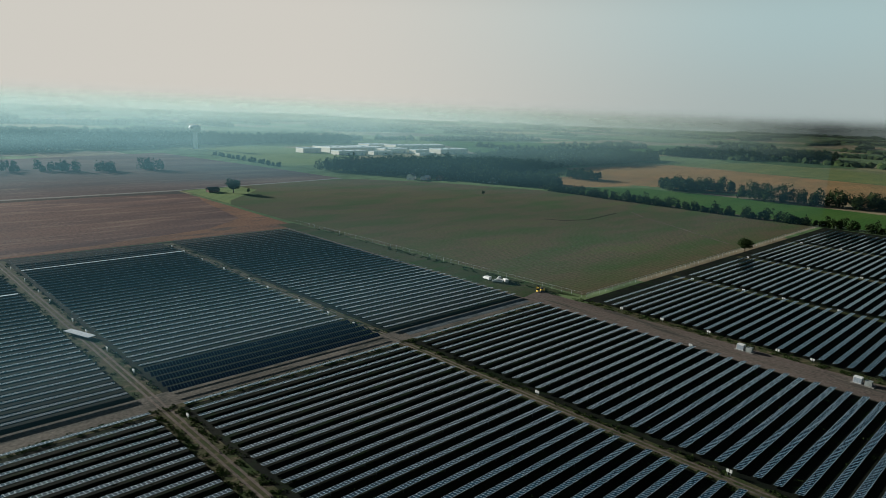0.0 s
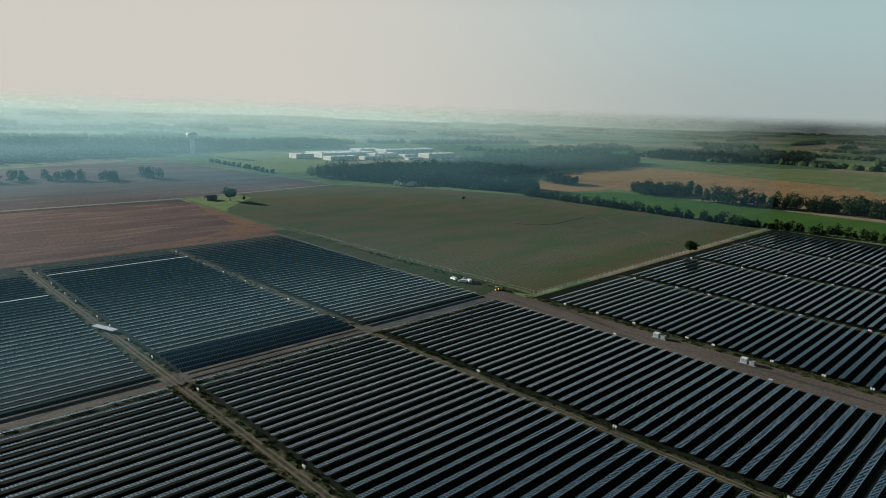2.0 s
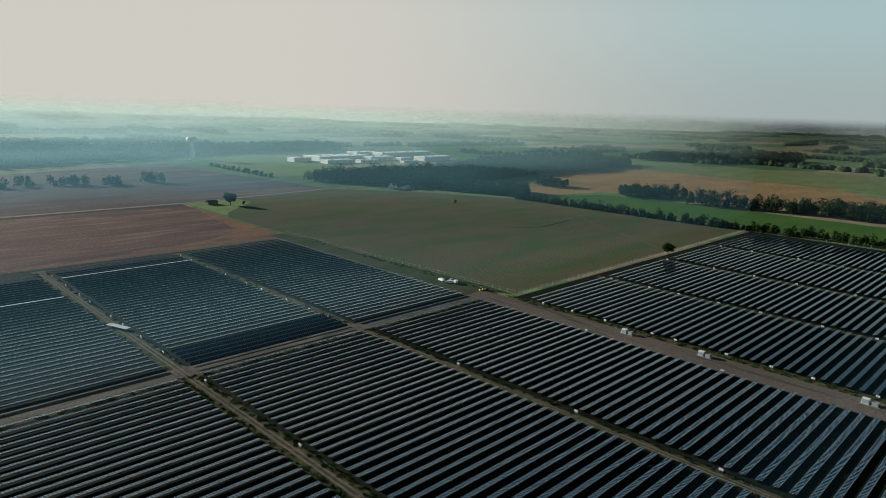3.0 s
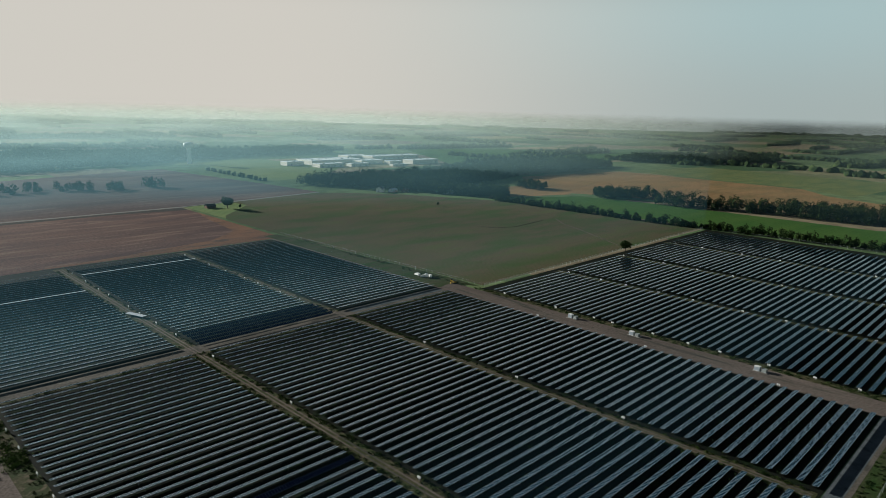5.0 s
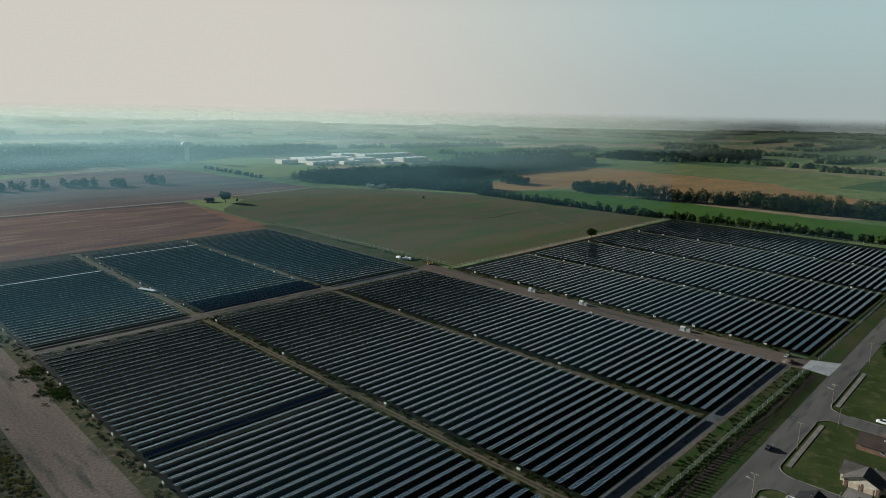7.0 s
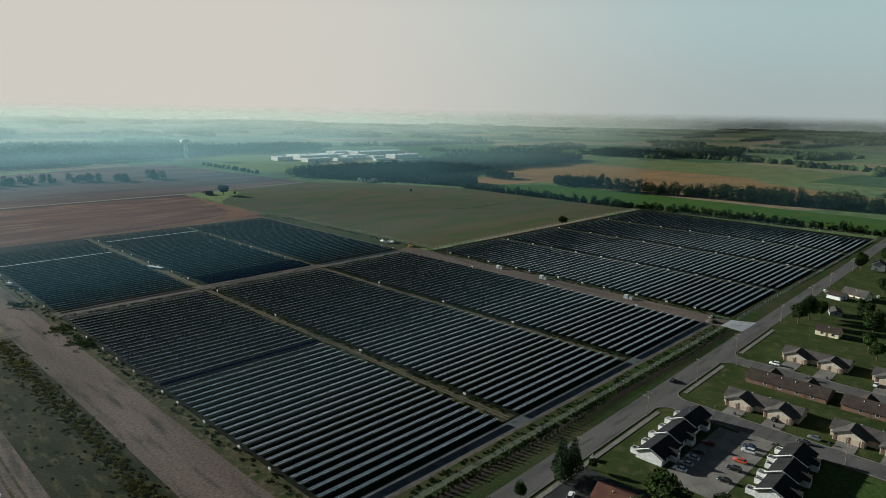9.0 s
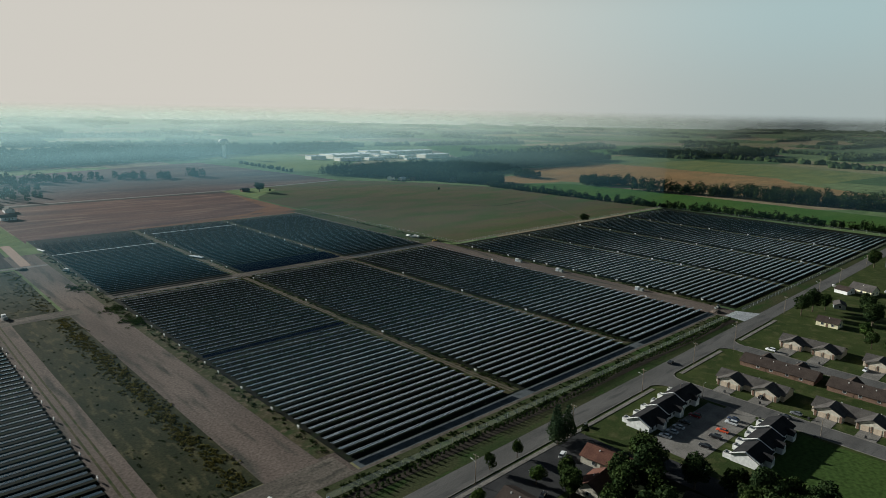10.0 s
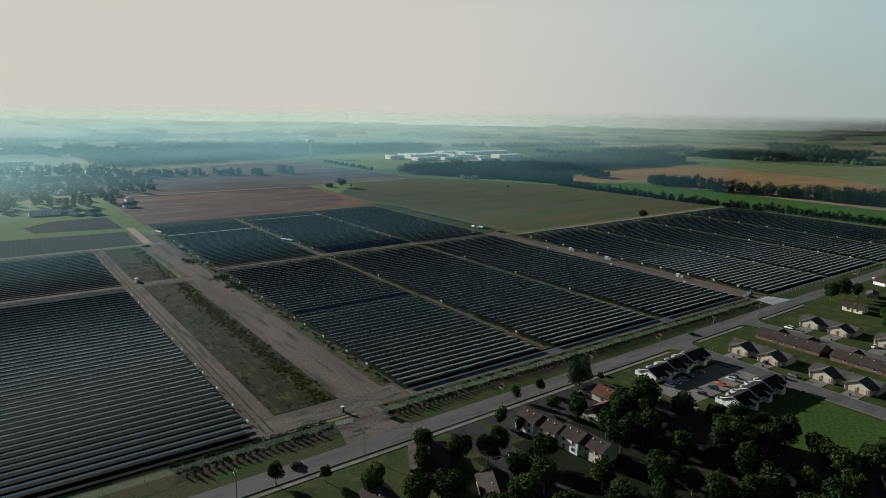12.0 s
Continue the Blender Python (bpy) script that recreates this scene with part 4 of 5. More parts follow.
def duplex(x, y, turn, label, wall="tan"):
    """A long low house with two garage gables on its -x side."""
    h = thing("duplex_house", pose(x, y, 0, 0, 0, turn), label, "house", "duplex houses")
    L, W, ev, rs = 29.0, 11.0, 2.7, 2.3
    w = part("wall", gable_walls(L, W, ev, rs), M[wall], h)
    w.matrix_basis = pose(0, 0, 0, 0, 0, 90)
    r = part("roof", gable_roof(L, W, ev, rs), M["roof_grey"], h)
    r.matrix_basis = pose(0, 0, 0, 0, 0, 90)
    for s in (-1, 1):
        cy = s * 7.6
        g = part("garage_wing", gable_walls(8.0, 10.6, 2.75, 2.5), M["cream"], h, "cream gable over twin garage doors")
        g.location = (-4.6, cy, 0)
        q = part("wing_roof", gable_roof(8.0, 10.6, 2.75, 2.5, 0.55), M["roof_grey"], h)
        q.location = (-4.6, cy, 0.03)
        for u in (-2.1, 2.1):
            d = part("garage_door", GARAGE, None, h)
            d.matrix_basis = pose(-8.65, cy + u, 0, 0, 0, -90)
        bm = bmesh.new()
        box(bm, -8.66, cy, 0, 0.14, 0.5, 2.6)
        box(bm, -8.66, cy - 4.6, 0, 0.14, 0.9, 2.6)
        box(bm, -8.66, cy + 4.6, 0, 0.14, 0.9, 2.6)
        part("brick_pier", bm, M["brick"], h, "red-brown brick piers between garage doors")
        wn_ = part("window", WIN_FRAME, None, h)
        wn_.matrix_basis = pose(5.56, cy, 0.9, 0, 0, 90)
        part("pane", WIN_PANE, None, wn_)
    for k in range(3):
        v = part("roof_vent", VENT, None, r)
        v.location = (-8 + 7 * k, -2.0, ev + 1.35)
    return h


apartments(99.5, -123.0, 0, "white low apartment building with stepped charcoal roofs")
apartments(100.5, -161.5, 0, "white low apartment building with stepped charcoal roofs", 0.84)
for dx, dy in ((151.5, -137.5), (151.5, -177.5), (225.5, -137.5), (225.5, -176.5)):
    duplex(dx, dy, 0, "tan duplex house with grey shingles and garage gables")
    for s in (-1, 1):
        rect("driveway_%d_%d" % (dx + s, -dy), dx - (16.8 if dx < 200 else 22.0), dy + s * 7.6 - 3.6, dx - 8.8, dy + s * 7.6 + 3.6, 0.07, M["concrete"], "pale concrete driveway to garage doors", "driveway")
for dx, dy, L in ((180.5, -138.0, 33.0), (180.0, -175.0, 30.0)):
    hb = house(dx, dy, 90, L, 12.0, 2.35, 2.6, "brick", "roof_brown", "long brick house with dark brown shingle roof", [("n", -11, 0.9), ("n", -5, 0.9), ("n", 2, 0.9), ("n", 8, 0.9), ("s", -9, 0.9), ("s", 0, 0.9), ("s", 9, 0.9)], [("n", -8), ("n", 5)], 4, group="brick houses")
    for u in (-L * 0.22, L * 0.25):
        g = part("cross_gable", gable_walls(7.0, 6.5, 2.7, 2.2), M["brick"], hb)
        g.matrix_basis = pose(u, -3.8, 0, 0, 0, 90)
        q = part("cross_gable_roof", gable_roof(7.0, 6.5, 2.7, 2.2, 0.4), M["roof_brown"], hb)
        q.matrix_basis = pose(u, -3.8, 0.03, 0, 0, 90)
house(276, -130, 90, 11.5, 8.5, 2.8, 2.2, "yellow", "roof_brown", "small yellow house with brown gable roof", [("n", -3, 0.9), ("n", 2.5, 0.9), ("w", 0, 0.9)], [("n", 0)], 1)
house(374, -122, 75, 15, 9.5, 3.0, 3.4, "yellow", "roof_grey", "cream house with steep dark gable roof", [("n", -5, 0.9), ("n", -1, 0.9), ("w", -2, 0.9), ("w", 2, 0.9)], [("n", 3)], 1)
house(364, -113, 75, 9, 9.0, 2.6, 2.0, "white", "roof_brown", "low garage wing with brown roof", [("w", 0, 0.9)], (), 0)
house(486, -113, 10, 13, 9, 4.6, 2.8, "grey_box", "roof_grey", "pale blue-grey house among shade trees", [("s", -3, 0.9), ("s", 2, 0.9), ("w", 0, 2.9), ("s", -3, 3.2)], [("w", 2)], 1)
house(322, -122, 20, 10, 6.5, 2.4, 1.3, "grey_box", "roof_grey", "grey garden shed under trees", [("w", 0, 0.9)], (), 0)
house(-46, -127, 60, 19, 13, 2.8, 2.7, "brick", "roof_brown", "low brick house with dark hipped roof", [("w", -3, 0.9), ("w", 2.5, 0.9), ("n", -4, 0.9), ("n", 4, 0.9), ("s", 0, 0.9)], [("n", 0)], 2, hip=5.0)
for k, (uy, xx, ht) in enumerate(((-128.5, 1.0, 5.2), (-138.0, 2.4, 4.9), (-147.5, 4.2, 5.2), (-157.0, 5.6, 4.9))):
    house(xx, uy, 92, 9.3, 9.0, ht, 2.2, "cream" if k % 2 else "white", "roof_brown", "two-storey townhouse with brown roof and pale siding", [("n", -2.6, 3.2), ("n", 1.8, 3.2), ("n", -2.6, 0.9), ("s", 0, 3.2)], [("n", 1.6)], 2, group="townhouse row")
house(46, -131, 95, 16, 10, 2.9, 2.4, "cream", "roof_rust", "low house with rust-red shingle roof", [("n", -4, 0.9), ("n", 3, 0.9), ("e", 0, 0.9)], [("n", 0)], 2)
house(30, -137, 5, 12, 9, 2.9, 2.4, "cream", "roof_rust", "low house with rust-red shingle roof", [("w", 0, 0.9), ("s", 2, 0.9)], [("s", -2)], 1)
house(44, -168, 95, 15, 9, 2.8, 2.3, "white", "roof_brown", "shaded white house with dark roof", [("n", -4, 0.9), ("n", 0, 0.9), ("n", 4, 0.9)], [("s", 0)], 1)
house(50, -199, 20, 16, 10, 2.9, 3.0, "white", "roof_black", "shaded white house with charcoal gable roof", [("s", -4, 0.9), ("s", 3, 0.9), ("w", 0, 0.9)], [("s", 0)], 1)
house(22, -190, 110, 15, 9, 2.8, 2.4, "cream", "roof_brown", "shaded cream house below trees", [("n", -4, 0.9), ("n", 3, 0.9)], [("n", 0)], 1)
house(70, -228, 30, 14, 9, 2.9, 2.6, "white", "roof_rust", "white house with rust-brown roof", [("w", 0, 0.9), ("n", 3, 0.9)], [("n", -2)], 1)
house(-40, -155, 60, 17, 10, 2.8, 2.4, "cream", "roof_brown", "shaded low house with brown roof", [("n", -4, 0.9), ("n", 3, 0.9), ("w", 0, 0.9)], [("n", 0)], 1)
house(-72, -140, 85, 15, 9, 2.8, 2.4, "brick", "roof_brown", "brick house with brown roof beyond lawn", [("n", -4, 0.9), ("n", 3, 0.9)], [("n", 0)], 1)
# farmsteads and town
house(288, 622, 0, 11, 7, 2.6, 2.2, "brick", "roof_brown", "weathered brown farm shed beside a tree", [("s", 0, 0.9)], [("s", 3)], 0)
house(556, 628, 30, 12, 9, 5.0, 3.0, "white", "roof_grey", "white two-storey farmhouse among trees", [("s", -3, 0.9), ("s", 2, 0.9), ("s", -3, 3.2), ("s", 2, 3.2), ("w", 0, 0.9)], [("s", 0)], 1)
house(572, 618, 20, 14, 8, 3.0, 2.2, "white", "roof_white", "white farm outbuilding with pale roof", [("s", 0, 0.9)], [("s", 3)], 0)
house(586, 606, 30, 12, 8, 3.4, 2.6, "brick", "roof_rust", "rust-coloured barn with gable roof", [("w", 0, 0.9)], [("s", 0)], 0)
house(634, 556, 30, 22, 12, 4.0, 3.0, "grey_box", "roof_white", "dark barn with a pale metal roof", [("s", 0, 0.9)], [("s", 5)], 0)
for fx, fy, L, W, tr in ((-98, 530, 30, 14, 0), (-70, 516, 14, 10, 60), (-54, 508, 13, 10, 30), (-80, 545, 18, 11, 10), (-10, 545, 14, 9, 0), (0, 600, 14, 9, 90), (-30, 690, 14, 9, 0), (-60, 720, 14, 9, 90), (20, 760, 14, 9, 0), (-100, 760, 14, 9, 20)):
    house(fx, fy, tr, L, W, 3.2, 2.4, "white", "roof_grey" if L < 20 else "roof_white", "hazy white house with pale roof in town", [("s", -3, 0.9), ("s", 3, 0.9)], [("s", 0)], 0, group="town houses")


def hall(x, y, L, W, h, label, turn=0.0):
    """A flat-roofed industrial hall with parapet, roof plant and a band of loading doors."""
    t = thing("factory_building", pose(x, y, float(terrain(x, y)), 0, 0, turn), label, "factory", "industrial halls")
    bm = bmesh.new()
    box(bm, 0, 0, -0.3, L, W, h)
    part("wall", bm, M["cream"], t)
    bm = bmesh.new()
    box(bm, 0, 0, h - 0.3, L - 1.0, W - 1.0, 0.35)
    part("roof", bm, M["roof_white"], t)
    bm = bmesh.new()
    for s in (-1, 1):
        box(bm, 0, s * (W / 2 - 0.2), h - 0.3, L, 0.4, 1.0)
        box(bm, s * (L / 2 - 0.2), 0, h - 0.3, 0.4, W - 0.8, 1.0)
    part("parapet", bm, M["white"], t)
    for k in range(max(2, int(L / 14))):
        d = part("dock_door", slab_mesh("dock_door", 3.4, 3.8, 0.2, M["grey_box"]), None, t)
        d.location = ((k + 0.5) * L / max(2, int(L / 14)) - L / 2, -W / 2 - 0.06, 0)
    for k in range(max(1, int(L / 22))):
        u = part("roof_unit", slab_mesh("roof_unit", 4, 1.8, 3, M["grey_box"], h), None, t)
        u.location = ((k + 0.5) * L / max(1, int(L / 22)) - L / 2, (k % 3 - 1) * W * 0.2, 0)
    return t


for hx, hy, L, W, hh in ((790, 1085, 130, 60, 9), (735, 1010, 60, 26, 7), (860, 1040, 60, 40, 8), (800, 995, 46, 18, 6), (975, 985, 80, 34, 9), (905, 1000, 36, 20, 7), (1010, 1130, 150, 40, 8), (930, 1180, 60, 40, 7), (690, 1075, 40, 26, 8), (880, 955, 40, 12, 4)):
    hall(hx, hy, L, W, hh, "long pale industrial hall with flat white roof")
for hx, hy, L, W in ((-82, 1240, 60, 20), (-46, 915, 46, 12), (-80, 920, 30, 12), (-70, 1010, 34, 12), (20, 985, 30, 14)):
    hall(hx, hy, L, W, 6, "hazy white warehouse in the misty town")


def lathe(profile, n=24):
    bm = bmesh.new()
    rows_ = [[bm.verts.new((r * math.cos(2 * math.pi * k / n), r * math.sin(2 * math.pi * k / n), z)) for k in range(n)] for r, z in profile]
    for a, b in zip(rows_, rows_[1:]):
        for k in range(n):
            f = bm.faces.new((a[k], a[(k + 1) % n], b[(k + 1) % n], b[k]))
            f.smooth = True
    bm.faces.new(rows_[0])
    bm.faces.new(rows_[-1])
    return bm


wt = thing("water_tower", pose(528, 1205, 0), "tall white water tower with wide bowl on fluted column", "water tower")
bm = bmesh.new()
for k in range(20):
    a0, a1 = 2 * math.pi * k / 20, 2 * math.pi * (k + 0.5) / 20
    a2 = 2 * math.pi * (k + 1) / 20
    for p, q, rp, rq in ((a0, a1, 3.7, 4.2), (a1, a2, 4.2, 3.7)):
        face(bm, (rp * math.cos(p), rp * math.sin(p), -0.3), (rq * math.cos(q), rq * math.sin(q), -0.3), (rq * math.cos(q), rq * math.sin(q), 32), (rp * math.cos(p), rp * math.sin(p), 32))
part("column", bm, M["white"], wt)
part("tank", lathe([(4.0, 31), (8.5, 33.5), (10.6, 36.5), (10.8, 39.5), (9.6, 41.5), (6.0, 43.2), (1.5, 43.9)]), M["white"], wt)
bm = bmesh.new()
rod(bm, (0, 0, 43.5), (0, 0, 46.0), 0.12)
part("mast", bm, M["steel"], wt)

# ---- trees that can be told apart ----
tree(302, 606, 0, 15.5, "field trees", wide=1.5)
tree(314, 598, 4, 5, "field trees")
tree(464, 172, 2, 9.5, "field trees", wide=1.75)
tree(524, 474, 4, 5, "field trees")
for x, y, k, h in ((-94, -110, 1, 8.5), (-80, -117, 4, 6), (-72, -133, 3, 11.5), (-52, -132, 1, 11), (-38, -134, 0, 13), (-30, -139, 1, 12), (-22, -136, 2, 11), (-8, -120, 3, 8), (-5, -128, 4, 6), (13, -106, 1, 6.5),
                   (26, -107, 1, 7), (47, -108, 5, 14), (51, -110, 5, 13), (44, -111, 5, 12), (58, -113, 4, 4.5), (20, -134, 0, 12), (30, -147, 0, 15), (38, -150, 2, 16), (46, -146, 2, 15)):
    tree(x, y, k, h)
for x, y, k, h in ((52, -141, 0, 15), (56, -137, 3, 11), (-38, -164, 3, 12), (-26, -162, 0, 13), (-10, -172, 0, 12), (-14, -150, 1, 12), (14, -176, 3, 9), (6, -182, 0, 13), (28, -176, 3, 12), (40, -184, 2, 14),
                   (60, -178, 2, 14), (66, -184, 1, 11), (66, -192, 2, 13), (66, -203, 1, 11), (62, -213, 0, 12), (70, -219, 0, 13), (40, -212, 3, 10), (52, -220, 1, 10), (10, -200, 2, 13), (-56, -152, 2, 13), (30, -206, 0, 13)):
    tree(x, y, k, h * 1.02, wide=1.15)
for x, y, k, h in ((-44, -120, 2, 9), (-64, -146, 0, 12), (-50, -168, 2, 12), (-34, -178, 0, 12), (-18, -186, 2, 13), (-4, -190, 1, 11), (14, -160, 2, 13), (18, -150, 0, 12), (24, -162, 2, 14), (32, -158, 0, 13), (36, -142, 2, 12), (26, -128, 1, 9), (18, -122, 3, 7), (54, -158, 2, 12),
                   (50, -178, 0, 13), (34, -196, 2, 13), (20, -206, 0, 13), (38, -222, 2, 12), (26, -220, 0, 12), (64, -208, 0, 11), (58, -190, 2, 12), (76, -216, 1, 10), (84, -218, 0, 10), (92, -220, 3, 9), (48, -186, 2, 13), (12, -190, 3, 10), (-28, -152, 0, 11), (60, -168, 1, 10)):
    tree(x, y, k, h * 1.05, wide=1.15)
for x, y, k, h in ((284, -112, 2, 14), (298, -114, 2, 15), (308, -118, 0, 12), (290, -148, 2, 16), (302, -146, 0, 13), (312, -140, 2, 14), (262, -152, 3, 11), (250, -158, 1, 10), (470, -104, 0, 15), (484, -101, 2, 13), (388, -138, 0, 12), (402, -132, 2, 12), (520, -112, 2, 14), (540, -118, 0, 15), (560, -110, 2, 13), (340, -132, 1, 9), (505, -118, 0, 14), (66, -170, 4, 6), (242, -168, 0, 11)):
    tree(x, y, k, h)

# ---- young hedge, weeds ----
rng = np.random.default_rng(5)
q = leaf_cloud([(0, 0, 0.45), (0, 0, 0.85), (0, 0, 1.25)], [0.55, 0.45, 0.3], 70, 0.22, 1.0, rng)
SHRUB = raw("shrub", q.tolist(), quads(q), M["leaf_dark"])
for k in range(150):
    x = -116 + k * 2.4
    if -66 < x < -36:
        continue
    solid("shrub", SHRUB, None, "small dark young shrub in mulched bed", "shrub", pose(x, -88.7 + 1.2 * math.sin(x / 17.0) + R.uniform(-0.2, 0.2), 0, 0, 0, R.uniform(0, 360)) @ Matrix.Diagonal((*[R.uniform(0.8, 1.35)] * 3, 1)), "young roadside shrubs")


def scrub(name, spots, label, mt, size=0.3, per=26):
    """Low weeds: many small leaf sprays round the given spots of x, y, spread, height."""
    out = []
    for x, y, s, h in spots:
        out.append(leaf_cloud([(0, 0, h * 0.4)], [s], per, size, h / s * 0.5, NP) + (x, y, 0.0))
    q_ = np.concatenate(out)
    q_[:, 2] = np.abs(q_[:, 2])
    tagged(new(name, raw(name, q_.tolist(), quads(q_), M[mt])), label, "weeds", kind="stuff")


def strip(x0, x1, y0, y1, n, s0=0.5, s1=1.4, h=0.7):
    return [(R.uniform(x0, x1), R.uniform(y0, y1), R.uniform(s0, s1), R.uniform(0.3, h)) for _ in range(n)]


scrub("weeds_paths", strip(63, 65, -66, 180, 220) + strip(69, 71.5, -66, 180, 220) + strip(154, 156, -66, 180, 160) + strip(159.5, 161.5, -66, 180, 160) + strip(-18, 243, 180.2, 182.8, 260) + strip(63, 64.5, 195, 400, 70) + strip(69.5, 71, 195, 400, 70) + strip(155, 161, 195, 400, 110), "low green weeds along panel paths", "leaf", 0.28, 20)
scrub("weeds_road", strip(262.5, 268, -66, 165, 240) + strip(262, 268, 165, 400, 120) + strip(-24, -20, -60, 345, 240), "low weeds beside dirt road", "leaf", 0.3, 20)
scrub("weeds_bank", strip(-120, -62, -84.2, -79, 130, 0.8, 1.9, 1.5) + strip(-38, 240, -86.6, -85.1, 420, 0.4, 0.9, 0.5) + strip(-36, 244, -84.4, -78.6, 260, 0.4, 1.0, 0.4), "green weeds on the roadside bank", "leaf", 0.34, 24)
scrub("weeds_yard", [(-24 + R.gauss(0, 3), 130 + R.gauss(0, 5), 1.3, 0.9) for _ in range(60)] + [(-26 + R.gauss(0, 3), 160 + R.gauss(0, 4), 1.2, 0.8) for _ in range(40)] + [(-29 + R.gauss(0, 2.5), 222 + R.gauss(0, 8), 1.2, 0.8) for _ in range(40)], "patches of green weeds on bare yard", "leaf_bright", 0.3, 24)
scrub("weeds_under", strip(-18, 62, -66, 178, 240) + strip(73, 153, -66, 178, 240) + strip(163, 242, -66, 178, 240), "dark weeds under solar panels", "leaf_dark", 0.26, 14)

# ---- fences ----
def mesh_material(cover):
    """Fine galvanised wire mesh: partly see-through, and lit from behind by the low sun."""
    m, nt, p = nodes("chain_link_mesh")
    d = nt.nodes.new("ShaderNodeBsdfTranslucent")
    d.inputs["Color"].default_value = (0.34, 0.40, 0.35, 1)
    p.inputs["Base Color"].default_value = (0.30, 0.34, 0.30, 1)
    half = nt.nodes.new("ShaderNodeMixShader")
    half.inputs["Fac"].default_value = 0.6
    nt.links.new(p.outputs[0], half.inputs[1])
    nt.links.new(d.outputs[0], half.inputs[2])
    tr = nt.nodes.new("ShaderNodeBsdfTransparent")
    mx = nt.nodes.new("ShaderNodeMixShader")
    mx.inputs["Fac"].default_value = cover
    nt.links.new(tr.outputs[0], mx.inputs[1])
    nt.links.new(half.outputs[0], mx.inputs[2])
    nt.links.new(mx.outputs[0], nt.nodes["Material Output"].inputs["Surface"])
    return m


M["link"] = mesh_material(0.06)
M["link_open"] = mesh_material(0.06)
FENCE_H = 2.3
bm = bmesh.new()
rod(bm, (0, 0, -0.1), (0, 0, FENCE_H + 0.1), 0.05, n=6)
FPOST = mesh_of("fence_post", bm, M["steel"])
bm = bmesh.new()
face(bm, (0.02, 0, 0.05), (5.98, 0, 0.05), (5.98, 0, FENCE_H - 0.05), (0.02, 0, FENCE_H - 0.05))
FLINK = mesh_of("mesh_panel", bm, M["link"])
bm = bmesh.new()
face(bm, (0.02, 0, 0.05), (5.98, 0, 0.05), (5.98, 0, FENCE_H - 0.05), (0.02, 0, FENCE_H - 0.05))
FOPEN = mesh_of("mesh_panel", bm, M["link_open"])
bm = bmesh.new()
rod(bm, (0, 0, FENCE_H), (6, 0, FENCE_H), 0.03, n=5)
FRAIL = mesh_of("top_rail", bm, M["steel"])


def fence(x0, y0, x1, y1, label, link=None):
    f = thing("fence", pose(x0, y0, 0, 0, 0, math.degrees(math.atan2(y1 - y0, x1 - x0))), label, "fence", "site fences")
    for k in range(int(math.hypot(x1 - x0, y1 - y0) / 6)):
        for nm, me in (("fence_post", FPOST), ("mesh_panel", link or FLINK), ("top_rail", FRAIL)):
            ob = part(nm, me, None, f)
            ob.location = (6.0 * k, 0, 0)
    return f


FL = "galvanised chain-link fence on steel posts"
fence(-38, -84.8, 246, -84.8, FL)
fence(264, -84.8, 640, -82.5, FL)
fence(-62, -84.8, -260, -84.8, FL)
fence(272, 174, 640, 176, FL, FOPEN)
fence(271, 176, 263, 428, FL, FOPEN)
fence(642, 176, 652, -84, FL, FOPEN)
for gx, gy, n in ((-60, -84.4, 2), (248, -84.4, 2)):
    g = thing("gate", pose(gx, gy, 0, 0, 0, -12), "open chain-link gate leaf on steel frame", "gate", "site gates")
    bm = bmesh.new()
    for z in (0.15, 1.2, 2.2):
        rod(bm, (0, 0, z), (7, 0, z), 0.035, n=6)
    for u in (0, 3.5, 7):
        rod(bm, (u, 0, 0.05), (u, 0, 2.25), 0.04, n=6)
    part("gate_frame", bm, M["steel"], g)
    bm = bmesh.new()
    box(bm, 3.5, 0, 0.15, 6.9, 0.012, 2.0)
    part("mesh_panel", bm, M["link"], g)

# ---- poles, lamps, signs ----
bm = bmesh.new()
rod(bm, (0, 0, -0.2), (0, 0, 11.0), 0.17, 0.11, 8)
POLE = mesh_of("pole", bm, M["wood"])
bm = bmesh.new()
box(bm, 0, 0, 10.2, 0.14, 2.4, 0.16)
CROSSARM = mesh_of("crossarm", bm, M["wood"])
bm = bmesh.new()
for u in (-1.05, -0.4, 0.4, 1.05):
    rod(bm, (0, u, 10.35), (0, u, 10.62), 0.06, 0.04, 6)
INSUL = mesh_of("insulators", bm, M["white"])
bm = bmesh.new()
rod(bm, (0, 0, 8.0), (0, 1.9, 8.5), 0.04, n=6)
box(bm, 0, 2.1, 8.4, 0.22, 0.7, 0.14)
LAMPARM = mesh_of("lamp_arm", bm, M["white"])
bm = bmesh.new()
rod(bm, (0.3, 0, 8.6), (0.3, 0, 9.5), 0.22, n=10)
XFMR = mesh_of("transformer", bm, M["grey_box"])
for k, x in enumerate((-107, -62, 3, 57, 109, 158, 207, 280, 345, 392, 462)):
    p = thing("utility_pole", pose(x, road_y(x) - 5.6, 0), "tall wooden utility pole with crossarm and street lamp", "utility pole", "roadside utility poles")
    part("pole", POLE, None, p)
    part("crossarm", CROSSARM, None, p)
    part("insulators", INSUL, None, p)
    if k % 2 == 0:
        part("lamp_arm", LAMPARM, None, p)
    else:
        part("transformer", XFMR, None, p)
